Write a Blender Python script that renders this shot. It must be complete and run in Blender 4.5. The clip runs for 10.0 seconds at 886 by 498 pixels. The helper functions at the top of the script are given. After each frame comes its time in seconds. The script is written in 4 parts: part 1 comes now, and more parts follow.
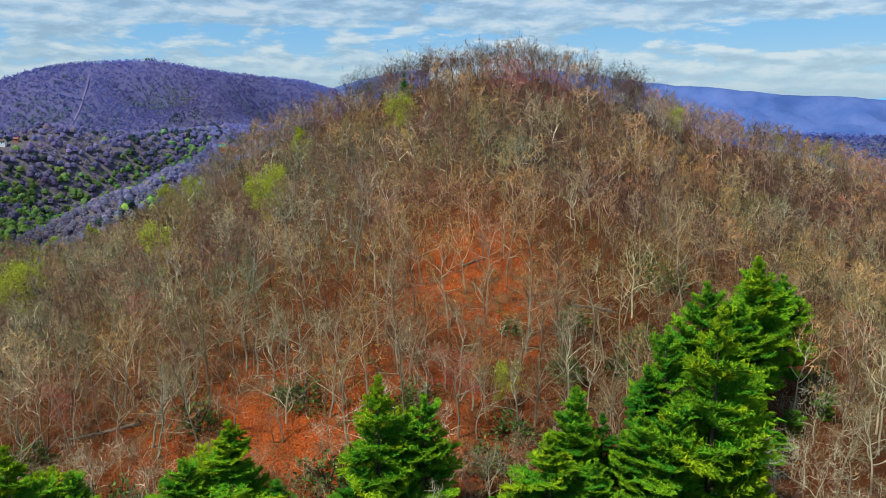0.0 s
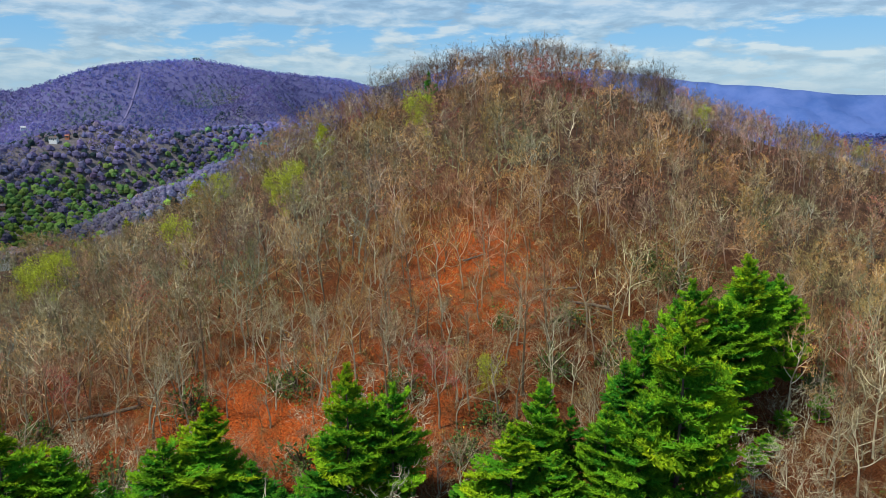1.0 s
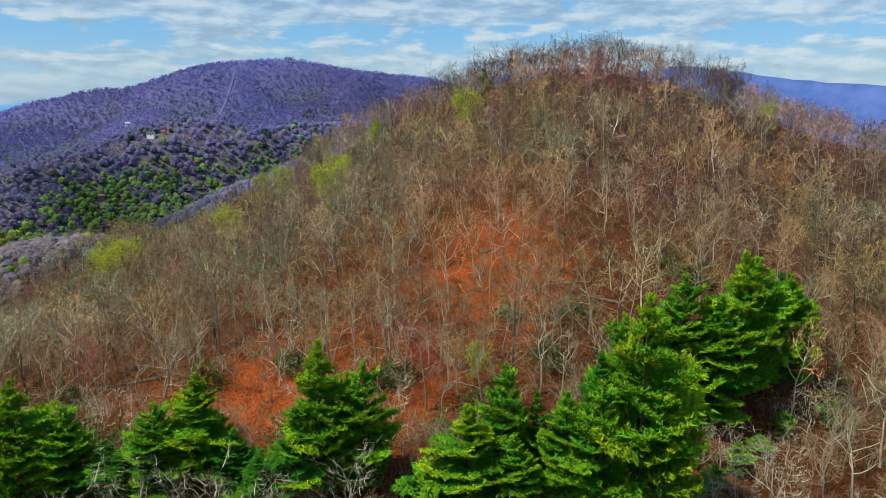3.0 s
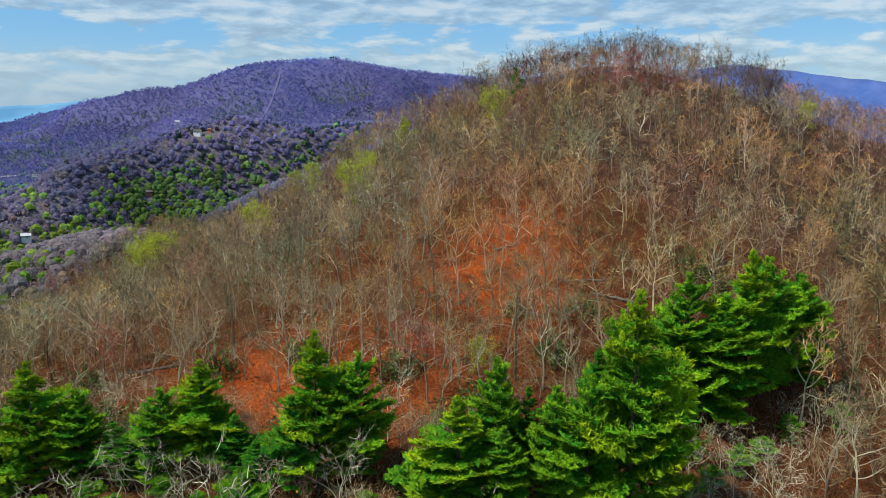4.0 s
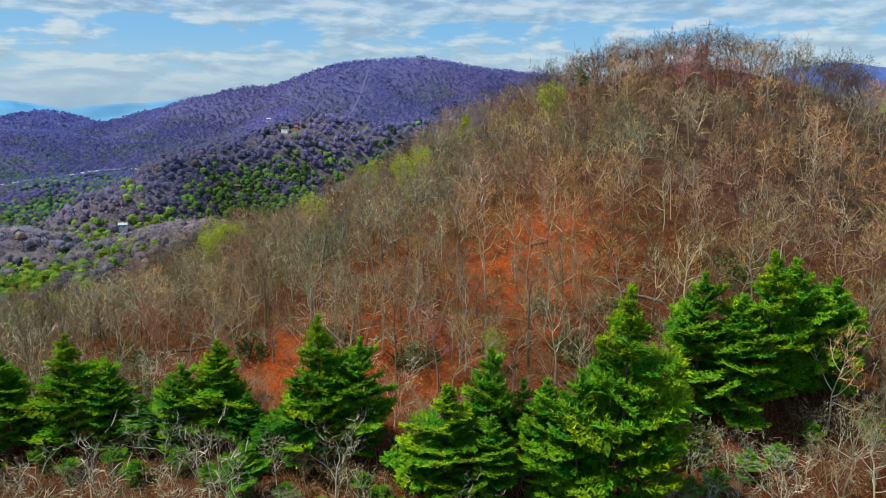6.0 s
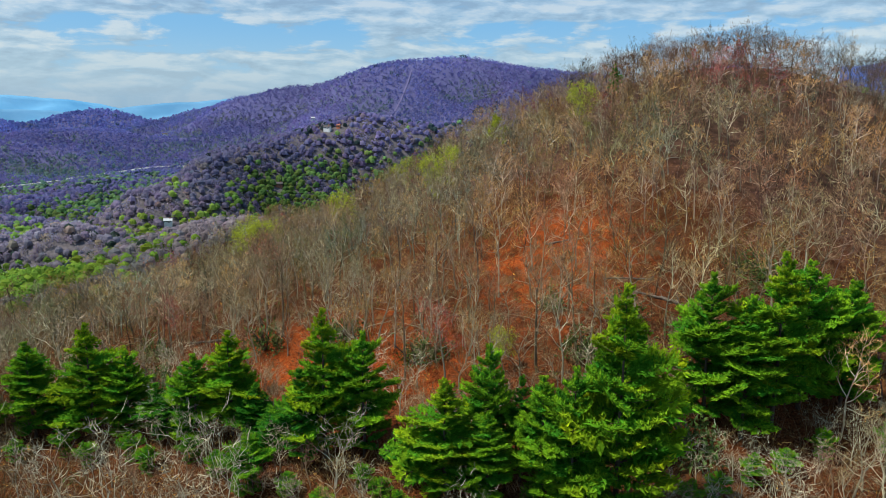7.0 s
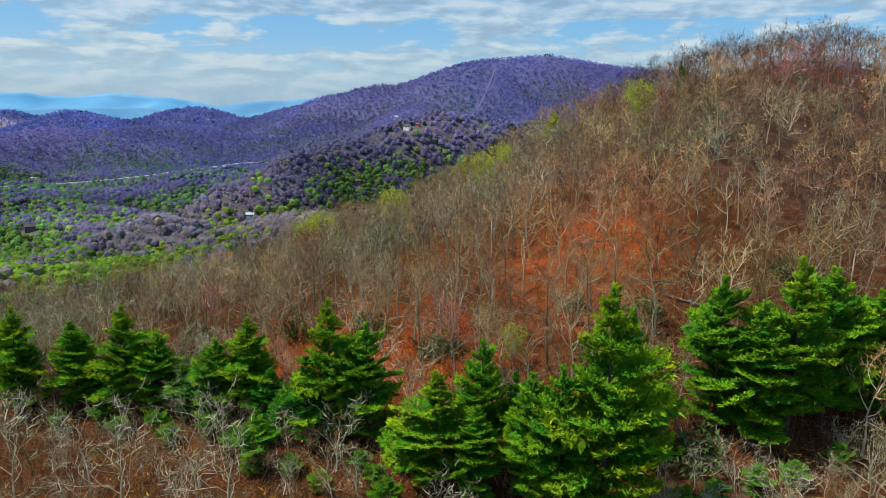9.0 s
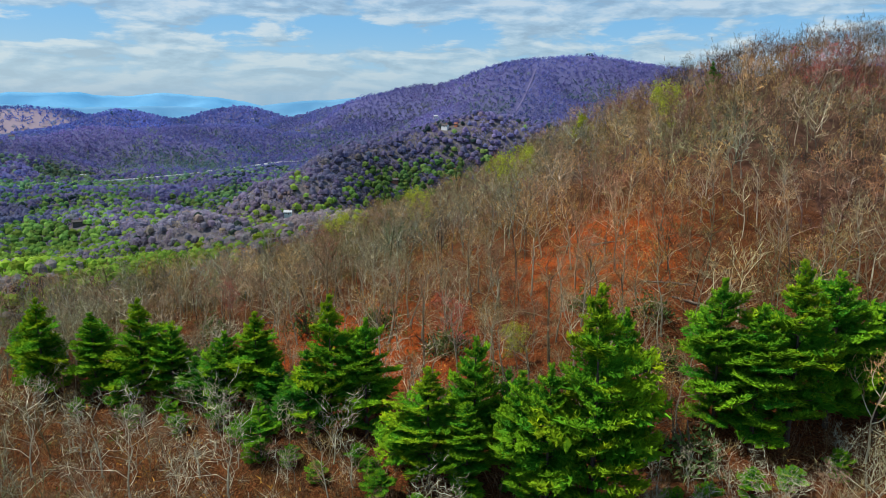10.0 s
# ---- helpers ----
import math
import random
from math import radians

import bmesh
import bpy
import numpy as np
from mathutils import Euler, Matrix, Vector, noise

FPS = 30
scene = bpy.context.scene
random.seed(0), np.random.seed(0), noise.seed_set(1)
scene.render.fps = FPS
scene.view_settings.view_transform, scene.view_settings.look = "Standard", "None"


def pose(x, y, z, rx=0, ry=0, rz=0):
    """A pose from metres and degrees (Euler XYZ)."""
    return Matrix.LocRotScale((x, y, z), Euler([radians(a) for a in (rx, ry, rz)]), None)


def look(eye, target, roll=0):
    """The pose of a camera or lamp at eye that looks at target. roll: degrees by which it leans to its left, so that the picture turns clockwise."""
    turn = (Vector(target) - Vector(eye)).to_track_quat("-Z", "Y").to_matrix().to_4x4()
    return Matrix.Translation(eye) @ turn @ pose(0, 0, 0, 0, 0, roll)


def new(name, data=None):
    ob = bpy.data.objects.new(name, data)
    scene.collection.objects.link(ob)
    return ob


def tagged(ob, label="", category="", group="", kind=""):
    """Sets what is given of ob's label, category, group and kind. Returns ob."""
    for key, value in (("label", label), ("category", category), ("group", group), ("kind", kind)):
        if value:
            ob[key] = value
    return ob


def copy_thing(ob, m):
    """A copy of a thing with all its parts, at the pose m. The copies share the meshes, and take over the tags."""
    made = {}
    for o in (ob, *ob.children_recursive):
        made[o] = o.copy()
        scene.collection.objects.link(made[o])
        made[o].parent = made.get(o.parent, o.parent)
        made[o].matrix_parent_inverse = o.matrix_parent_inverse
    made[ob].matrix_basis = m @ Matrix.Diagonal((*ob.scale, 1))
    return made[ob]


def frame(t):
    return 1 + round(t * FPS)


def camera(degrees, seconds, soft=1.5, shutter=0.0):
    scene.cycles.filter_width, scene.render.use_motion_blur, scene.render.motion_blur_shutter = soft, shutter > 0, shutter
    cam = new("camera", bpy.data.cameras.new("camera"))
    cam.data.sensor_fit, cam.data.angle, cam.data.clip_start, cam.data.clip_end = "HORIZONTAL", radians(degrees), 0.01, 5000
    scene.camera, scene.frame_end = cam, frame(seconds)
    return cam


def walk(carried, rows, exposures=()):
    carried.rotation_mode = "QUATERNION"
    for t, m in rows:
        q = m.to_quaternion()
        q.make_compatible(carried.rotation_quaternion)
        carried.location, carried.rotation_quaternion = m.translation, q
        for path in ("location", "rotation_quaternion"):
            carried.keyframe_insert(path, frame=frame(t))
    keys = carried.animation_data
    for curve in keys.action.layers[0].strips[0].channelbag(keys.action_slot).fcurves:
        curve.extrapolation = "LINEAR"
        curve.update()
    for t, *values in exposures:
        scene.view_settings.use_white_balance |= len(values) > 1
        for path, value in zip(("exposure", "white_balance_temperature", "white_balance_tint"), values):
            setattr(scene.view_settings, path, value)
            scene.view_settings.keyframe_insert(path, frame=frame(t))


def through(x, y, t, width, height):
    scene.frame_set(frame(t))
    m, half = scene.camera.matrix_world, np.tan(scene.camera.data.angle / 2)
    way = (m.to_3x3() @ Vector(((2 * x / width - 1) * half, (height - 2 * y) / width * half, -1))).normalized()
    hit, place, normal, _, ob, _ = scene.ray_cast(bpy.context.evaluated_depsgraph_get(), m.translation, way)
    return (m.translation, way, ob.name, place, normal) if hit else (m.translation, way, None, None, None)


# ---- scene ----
cam = camera(62.9, 10.0, 0.5)
# seconds, x, y, z, pitch, roll, yaw
ROWS = [
    (0.00, 0.00, 0.00, 60.00, -11.39, 0.23, 0.00),
    (0.50, 4.56, -1.06, 59.80, -11.42, 0.20, 1.74),
    (1.00, 8.84, -1.94, 59.59, -11.44, 0.17, 3.48),
    (1.50, 12.88, -2.66, 59.38, -11.47, 0.13, 5.22),
    (2.00, 16.68, -3.20, 59.16, -11.49, 0.10, 6.97),
    (2.50, 20.28, -3.60, 58.95, -11.51, 0.07, 8.73),
    (3.25, 25.33, -3.91, 58.63, -11.55, 0.03, 11.36),
    (4.00, 30.02, -3.92, 58.34, -11.59, -0.02, 13.98),
    (4.50, 33.00, -3.76, 58.15, -11.61, -0.05, 15.73),
    (5.00, 35.86, -3.49, 57.98, -11.63, -0.08, 17.48),
    (5.50, 38.65, -3.11, 57.83, -11.66, -0.11, 19.22),
    (6.25, 42.72, -2.36, 57.64, -11.69, -0.16, 21.82),
    (7.00, 46.73, -1.40, 57.50, -11.73, -0.21, 24.40),
    (7.50, 49.40, -0.66, 57.45, -11.75, -0.24, 26.11),
    (8.00, 52.09, 0.15, 57.42, -11.78, -0.27, 27.81),
    (8.50, 54.83, 1.02, 57.43, -11.80, -0.30, 29.50),
    (9.00, 57.63, 1.95, 57.48, -11.82, -0.33, 31.17),
    (9.50, 60.52, 2.92, 57.56, -11.85, -0.36, 32.84),
    (10.00, 63.52, 3.93, 57.68, -11.87, -0.39, 34.48),
]
walk(cam, [(t, pose(x, y, z, 90 + pitch, roll, yaw)) for t, x, y, z, pitch, roll, yaw in ROWS])

# ---- sky, sun, exposure ----
SUN_AZ, SUN_EL = 232.0, 57.0   # degrees: compass angle from +y towards +x, height
world = bpy.data.worlds.new("sky")
scene.world = world
world.use_nodes = True


class Nodes:
    """A short hand for building node trees."""

    def __init__(self, tree):
        self.tree = tree
        tree.nodes.clear()

    def add(self, kind, ins=None, **props):
        n = self.tree.nodes.new(kind)
        for k, v in props.items():
            setattr(n, k, v)
        for k, v in (ins or {}).items():
            if isinstance(v, bpy.types.NodeSocket):
                self.tree.links.new(v, n.inputs[k])
            else:
                n.inputs[k].default_value = v
        return n

    def math(self, op, a, b=0.0, clamp=False):
        n = self.add("ShaderNodeMath", {0: a, 1: b}, operation=op)
        n.use_clamp = clamp
        return n.outputs[0]

    def mix(self, f, a, b):
        n = self.add("ShaderNodeMix", {0: f, 6: a, 7: b}, data_type="RGBA")
        return n.outputs[2]

    def noise(self, vec, scale, detail=4.0, rough=0.55, distortion=0.0):
        n = self.add("ShaderNodeTexNoise", {"Scale": scale, "Detail": detail, "Roughness": rough, "Distortion": distortion})
        if vec is not None:
            self.tree.links.new(vec, n.inputs["Vector"])
        return n.outputs[0]

    def ramp(self, f, stops):
        n = self.add("ShaderNodeValToRGB", {0: f})
        el = n.color_ramp.elements
        while len(el) < len(stops):
            el.new(0.5)
        for e, (pos, c) in zip(el, stops):
            e.position, e.color = pos, (*c, 1) if len(c) == 3 else c
        return n.outputs[0]

    def span(self, f, lo, hi, to_lo=0.0, to_hi=1.0):
        return self.add("ShaderNodeMapRange", {0: f, 1: lo, 2: hi, 3: to_lo, 4: to_hi}, interpolation_type="SMOOTHSTEP").outputs[0]


def build_sky():
    n = Nodes(world.node_tree)
    sky = n.add("ShaderNodeTexSky", sky_type="NISHITA", sun_disc=False)
    sky.sun_elevation, sky.sun_rotation = radians(SUN_EL), radians(SUN_AZ)
    sky.air_density, sky.dust_density, sky.ozone_density = 1.0, 0.6, 1.6
    way = n.add("ShaderNodeTexCoord").outputs["Generated"]
    part_ = n.add("ShaderNodeSeparateXYZ", {0: way})
    up = n.math("MAXIMUM", part_.outputs[2], 0.0)
    low = n.math("ADD", up, 0.25)
    flat = n.add("ShaderNodeCombineXYZ", {0: n.math("DIVIDE", part_.outputs[0], low), 1: n.math("DIVIDE", part_.outputs[1], low)}).outputs[0]
    # low over the horizon: long banks with lit tops and flat grey bases, seen edge on; overhead a broken sheet
    turn = n.math("ARCTAN2", part_.outputs[0], part_.outputs[1])
    side = n.add("ShaderNodeCombineXYZ", {0: n.math("MULTIPLY", turn, 13.0), 1: n.math("MULTIPLY", up, 44.0)}).outputs[0]
    above = n.add("ShaderNodeVectorMath", {0: side, 1: (-0.12, 0.34, 0.0)}, operation="ADD").outputs[0]
    bank, bank_up = n.noise(side, 1.0, 7.0, 0.56, 0.2), n.noise(above, 1.0, 7.0, 0.56, 0.2)
    sheet = n.add("ShaderNodeCombineXYZ", {0: n.math("MULTIPLY", turn, 5.0), 1: n.math("MULTIPLY", up, 48.0)}).outputs[0]
    streak = n.noise(sheet, 1.0, 7.0, 0.55, 0.4)
    slot = n.math("MULTIPLY", n.span(n.math("ABSOLUTE", n.math("ADD", up, -0.080)), 0.030, 0.004), n.span(n.noise(n.add("ShaderNodeCombineXYZ", {0: n.math("MULTIPLY", turn, 3.4)}).outputs[0], 1.0, 2.0), 0.40, 0.58))
    thick = n.math("ADD", n.math("MULTIPLY", bank, 0.72), n.math("MULTIPLY", streak, 0.28))
    thick = n.math("ADD", n.math("SUBTRACT", thick, n.math("MULTIPLY", slot, 0.22)), n.span(up, 0.085, 0.13, 0.045, 0.11))
    low_cover = n.span(thick, 0.41, 0.52)
    big = n.noise(flat, 1.7, 7.0, 0.52, 0.2)
    fine = n.noise(flat, 6.0, 8.0, 0.6, 0.3)
    high_cover = n.span(n.math("ADD", n.math("MULTIPLY", big, 0.62), n.math("MULTIPLY", fine, 0.38)), 0.42, 0.50)
    overhead = n.span(up, 0.16, 0.30)
    cover = n.math("ADD", n.math("MULTIPLY", low_cover, n.math("SUBTRACT", 1.0, overhead)), n.math("MULTIPLY", high_cover, overhead))
    lit = n.math("ADD", n.math("MULTIPLY", n.math("SUBTRACT", bank, bank_up), 1.6), n.math("ADD", n.math("MULTIPLY", streak, 0.55), 0.22))
    shade = n.math("ADD", n.math("MULTIPLY", lit, n.math("SUBTRACT", 1.0, overhead)), n.math("MULTIPLY", n.math("ADD", fine, -0.05), overhead))
    cloud = n.ramp(shade, [(0.30, (0.32, 0.58, 0.93)), (0.44, (0.46, 0.79, 1.17)), (0.56, (0.70, 1.00, 1.33)), (0.70, (1.04, 1.22, 1.40))])
    thin = n.span(up, 0.0, 0.10)
    gap = n.mix(thin, (0.36, 0.90, 1.45, 1), (0.10, 0.70, 1.45, 1))
    cover = n.math("MULTIPLY", cover, n.span(up, 0.0, 0.075, 0.32, 1.0))
    view = n.mix(cover, gap, cloud)
    deck = n.add("ShaderNodeBackground", {"Color": view, "Strength": SKY_GLOW})
    clear = n.add("ShaderNodeBackground", {"Color": sky.outputs[0], "Strength": 0.05})
    both = n.add("ShaderNodeAddShader", {0: deck.outputs[0], 1: clear.outputs[0]})
    n.add("ShaderNodeOutputWorld", {"Surface": both.outputs[0]})


SKY_GLOW = 0.355
build_sky()
sun = new("sun", bpy.data.lights.new("sun", "SUN"))
sun.data.energy, sun.data.angle, sun.data.color = 4.7, radians(3), (1.0, 0.955, 0.82)
_a, _e = radians(SUN_AZ), radians(SUN_EL)
sun.matrix_world = look((0, 0, 300), (-300 * math.sin(_a) * math.cos(_e), -300 * math.cos(_a) * math.cos(_e), 300 - 300 * math.sin(_e)))
scene.view_settings.exposure = 0.0


# ---- materials ----
def material(name, rough=0.85, gloss=0.25):
    m = bpy.data.materials.new(name)
    m.use_nodes = True
    n = Nodes(m.node_tree)
    bsdf = n.add("ShaderNodeBsdfPrincipled", {"Roughness": rough, "Specular IOR Level": gloss})
    n.add("ShaderNodeOutputMaterial", {0: bsdf.outputs[0]})
    return m, n, bsdf


def bump(n, bsdf, height, strength, distance):
    b = n.add("ShaderNodeBump", {"Height": height, "Strength": strength, "Distance": distance})
    n.tree.links.new(b.outputs[0], bsdf.inputs["Normal"])


def where(n):
    return n.add("ShaderNodeNewGeometry").outputs["Position"]


def tinted(name, lo, hi, rough=0.85, gloss=0.2, scale=0.6, through=0.0, apart=0.0):
    """Base colour from the mesh's species attribute (own colour plus any painted haze or shade), varied by grain and
    from piece to piece.
    """
    m, n, bsdf = material(name, rough, gloss)
    col = n.add("ShaderNodeAttribute", attribute_name="species").outputs["Color"]
    isle = n.add("ShaderNodeNewGeometry").outputs["Random Per Island"]
    var = n.math("ADD", n.span(isle, 0.0, 1.0, lo, hi), n.span(n.noise(where(n), scale, 3.0), 0.3, 0.7, -0.12, 0.12))
    if apart:
        var = n.math("MULTIPLY", var, n.span(n.add("ShaderNodeObjectInfo").outputs["Random"], 0.0, 1.0, 1.0 - apart, 1.0 + apart))
    out = n.add("ShaderNodeVectorMath", {0: col, "Scale": var}, operation="SCALE").outputs[0]
    n.tree.links.new(out, bsdf.inputs["Base Color"])
    if through:
        t = n.add("ShaderNodeBsdfTranslucent", {0: out})
        mixed = n.add("ShaderNodeMixShader", {0: through, 1: bsdf.outputs[0], 2: t.outputs[0]})
        n.tree.links.new(mixed.outputs[0], n.tree.nodes["Material Output"].inputs[0])
    return m


def plain(name, c0, c1, scale, rough=0.8, relief=0.0, gloss=0.25):
    m, n, bsdf = material(name, rough, gloss)
    f = n.noise(where(n), scale, 6.0, 0.6)
    n.tree.links.new(n.ramp(f, [(0.35, c0), (0.65, c1)]), bsdf.inputs["Base Color"])
    if relief:
        bump(n, bsdf, f, 0.6, relief)
    return m


def ground_material():
    """Red oak-leaf litter on the hill, brown soil and old leaves further down, and painted haze, grey to blue, far
    away.
    """
    m, n, bsdf = material("leaf_litter", 0.95, 0.02)
    p = where(n)
    big, mid, fine = n.noise(p, 0.035, 4.0, 0.55), n.noise(p, 0.35, 5.0, 0.6), n.noise(p, 3.2, 6.0, 0.7)
    leaf = n.ramp(fine, [(0.34, (0.045, 0.012, 0.005)), (0.44, (0.20, 0.040, 0.010)), (0.55, (0.38, 0.078, 0.016)), (0.72, (0.52, 0.17, 0.052))])
    old = n.ramp(mid, [(0.35, (0.09, 0.042, 0.018)), (0.65, (0.20, 0.095, 0.038))])
    rust = n.ramp(fine, [(0.34, (0.018, 0.007, 0.004)), (0.46, (0.075, 0.024, 0.010)), (0.58, (0.16, 0.052, 0.018)), (0.72, (0.30, 0.13, 0.055))])
    far_off = n.add("ShaderNodeVectorMath", {0: n.add("ShaderNodeVectorMath", {0: p, 1: (1.0, 0.62, 0.0)}, operation="MULTIPLY").outputs[0], 1: (8.0, 90.0, 0.0)}, operation="DISTANCE").outputs["Value"]
    fresh = n.span(n.math("ADD", far_off, n.math("MULTIPLY", mid, 34.0)), 40.0, 20.0)
    low_off = n.add("ShaderNodeVectorMath", {0: n.add("ShaderNodeVectorMath", {0: p, 1: (0.55, 1.0, 0.0)}, operation="MULTIPLY").outputs[0], 1: (-12.0, 103.0, 0.0)}, operation="DISTANCE").outputs["Value"]
    fresh = n.math("MAXIMUM", fresh, n.span(n.math("ADD", low_off, n.math("MULTIPLY", mid, 36.0)), 42.0, 20.0))
    near = n.mix(fresh, rust, leaf)
    near = n.mix(n.span(n.math("ADD", n.math("MULTIPLY", big, 0.6), n.math("MULTIPLY", mid, 0.4)), 0.53, 0.66), near, old)
    # below the pines the leaf litter turns darker and browner
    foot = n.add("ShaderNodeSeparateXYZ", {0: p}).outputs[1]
    foot_litter = n.ramp(fine, [(0.38, (0.022, 0.010, 0.005)), (0.52, (0.10, 0.034, 0.012)), (0.68, (0.26, 0.105, 0.038))])
    near = n.mix(n.span(n.math("ADD", foot, n.math("MULTIPLY", big, 40.0)), 108.0, 88.0), near, foot_litter)
    bare = n.ramp(mid, [(0.35, (0.040, 0.022, 0.015)), (0.65, (0.115, 0.062, 0.040))])
    near = n.mix(n.span(n.math("ADD", foot, n.math("MULTIPLY", big, 60.0)), 200.0, 260.0), near, bare)
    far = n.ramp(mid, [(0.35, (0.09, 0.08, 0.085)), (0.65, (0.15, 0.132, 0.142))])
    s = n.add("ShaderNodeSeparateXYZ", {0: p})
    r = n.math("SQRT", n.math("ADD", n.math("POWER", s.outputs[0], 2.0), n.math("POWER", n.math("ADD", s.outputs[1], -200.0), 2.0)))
    # haze painted into the ground colour, full from 1500 m out
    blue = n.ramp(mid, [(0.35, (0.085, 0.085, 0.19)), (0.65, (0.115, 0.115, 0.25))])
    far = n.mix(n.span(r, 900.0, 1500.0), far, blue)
    tan = n.add("ShaderNodeVectorMath", {0: p, 1: (-2470.0, 1215.0, -30.0)}, operation="DISTANCE").outputs["Value"]
    far = n.mix(n.span(n.math("ADD", tan, n.math("MULTIPLY", big, 160.0)), 290.0, 180.0), far, (0.28, 0.22, 0.26, 1))
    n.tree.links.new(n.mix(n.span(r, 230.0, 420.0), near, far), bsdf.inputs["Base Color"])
    bump(n, bsdf, fine, 0.9, 0.12)
    return m


M_GROUND = ground_material()
M_BARK = tinted("bark", 0.75, 1.25, 0.9, 0.05, 2.5)
M_TWIG = tinted("twigs", 0.55, 1.45, 0.95, 0.05, 0.5)
M_LEAF = tinted("young_leaves", 0.65, 1.35, 0.7, 0.25, 0.5, 0.3)
M_NEEDLE = tinted("pine_needles", 0.75, 1.25, 0.8, 0.02, 0.9, 0.35, 0.22)
M_CROWN = tinted("woodland_canopy", 0.94, 1.06, 0.95, 0.03, 0.3, 0.5)
M_FAR_CROWN = tinted("ridge_canopy", 0.97, 1.03, 0.95, 0.02, 0.3, 0.5)
M_MOUNT_CROWN = tinted("mountain_canopy", 0.97, 1.03, 0.95, 0.02, 0.3, 0.5)


def open_crowns(m, own):
    """Bends shading normals up and towards the sun's side, imitating light scattered among foliage and twigs, so a
    crown is lit more as one soft mass than leaf by leaf.
    """
    tree = m.node_tree
    g = tree.nodes.new("ShaderNodeNewGeometry")
    a = tree.nodes.new("ShaderNodeVectorMath")
    a.operation, a.inputs[1].default_value = "MULTIPLY_ADD", (own, own, own)
    a.inputs[2].default_value = (-0.15, -0.25, 0.6)
    b = tree.nodes.new("ShaderNodeVectorMath")
    b.operation = "NORMALIZE"
    tree.links.new(g.outputs["Normal"], a.inputs[0])
    tree.links.new(a.outputs[0], b.inputs[0])
    for n in [n for n in tree.nodes if n.bl_idname in ("ShaderNodeBsdfPrincipled", "ShaderNodeBsdfTranslucent")]:
        tree.links.new(b.outputs[0], n.inputs["Normal"])


open_crowns(M_NEEDLE, 0.65)
M_WOOD = plain("weathered_log", (0.10, 0.075, 0.055), (0.30, 0.25, 0.20), 6.0, 0.9, 0.02)
M_ROAD = plain("pale_road", (0.55, 0.53, 0.50), (0.75, 0.73, 0.70), 0.05)
# ridge base colours with haze painted in, paler the farther they stand
M_HAZE_NEAR = plain("far_forest_ridge", (0.055, 0.11, 0.31), (0.10, 0.155, 0.38), 0.009, 0.9, 14.0, 0.05)
M_HAZE_MID = plain("distant_ridge", (0.11, 0.28, 0.46), (0.15, 0.33, 0.51), 0.006, 0.9, 0.0, 0.05)
M_HAZE_FAR = plain("farthest_ridge", (0.11, 0.33, 0.56), (0.16, 0.39, 0.61), 0.004, 0.9, 0.0, 0.05)
M_WALL_W = plain("white_clapboard", (0.70, 0.70, 0.70), (0.82, 0.82, 0.80), 2.0)
M_WALL_R = plain("red_brick_wall", (0.42, 0.13, 0.07), (0.55, 0.20, 0.11), 2.0)
M_ROOF_D = plain("dark_shingles", (0.07, 0.06, 0.06), (0.13, 0.11, 0.11), 1.5)
M_ROOF_P = plain("pale_metal_roof", (0.45, 0.46, 0.48), (0.60, 0.61, 0.62), 0.8, 0.5)
# soil colour carries the same painted purple-blue haze as the mountain
M_SWATH = plain("cleared_soil", (0.15, 0.135, 0.26), (0.18, 0.16, 0.31), 0.05)
M_ROOF_G = plain("green_metal_roof", (0.03, 0.30, 0.20), (0.06, 0.38, 0.27), 0.8, 0.5)
M_ROOF_R = plain("rust_red_roof", (0.25, 0.09, 0.06), (0.34, 0.14, 0.10), 1.2)
M_PANE = plain("window_glass", (0.03, 0.04, 0.05), (0.05, 0.06, 0.08), 1.0, 0.08, 0.0, 0.6)


# ---- the lie of the land ----
def hashed(ix, iy, seed):
    h = (ix.astype(np.int64) * 374761393 + iy.astype(np.int64) * 668265263 + seed * 974634777) & 0xFFFFFFFF
    h = ((h ^ (h >> 13)) * 1274126177) & 0xFFFFFFFF
    return ((h ^ (h >> 16)) & 0xFFFF) / 65535.0


def lattice(x, y, seed):
    ix, iy = np.floor(x), np.floor(y)
    fx, fy = x - ix, y - iy
    fx, fy = fx * fx * (3 - 2 * fx), fy * fy * (3 - 2 * fy)
    a, b, c, d = (hashed(ix + i, iy + j, seed) for i, j in ((0, 0), (1, 0), (0, 1), (1, 1)))
    return (a * (1 - fx) + b * fx) * (1 - fy) + (c * (1 - fx) + d * fx) * fy


def fractal(x, y, size, octaves=4, seed=1):
    """Noise about 0, within -0.5 to 0.5."""
    out, amp, total = 0.0, 1.0, 0.0
    for o in range(octaves):
        out = out + amp * lattice(x / size + 17.3 * o, y / size - 9.1 * o, seed + o)
        total += amp
        amp, size = amp * 0.5, size * 0.5
    return out / total - 0.5


def smooth(lo, hi, v):
    t = np.clip((v - lo) / (hi - lo), 0, 1)
    return t * t * (3 - 2 * t)


def higher(a, b, k):
    h = np.clip(0.5 + 0.5 * (a - b) / k, 0, 1)
    return b * (1 - h) + a * h + k * h * (1 - h)


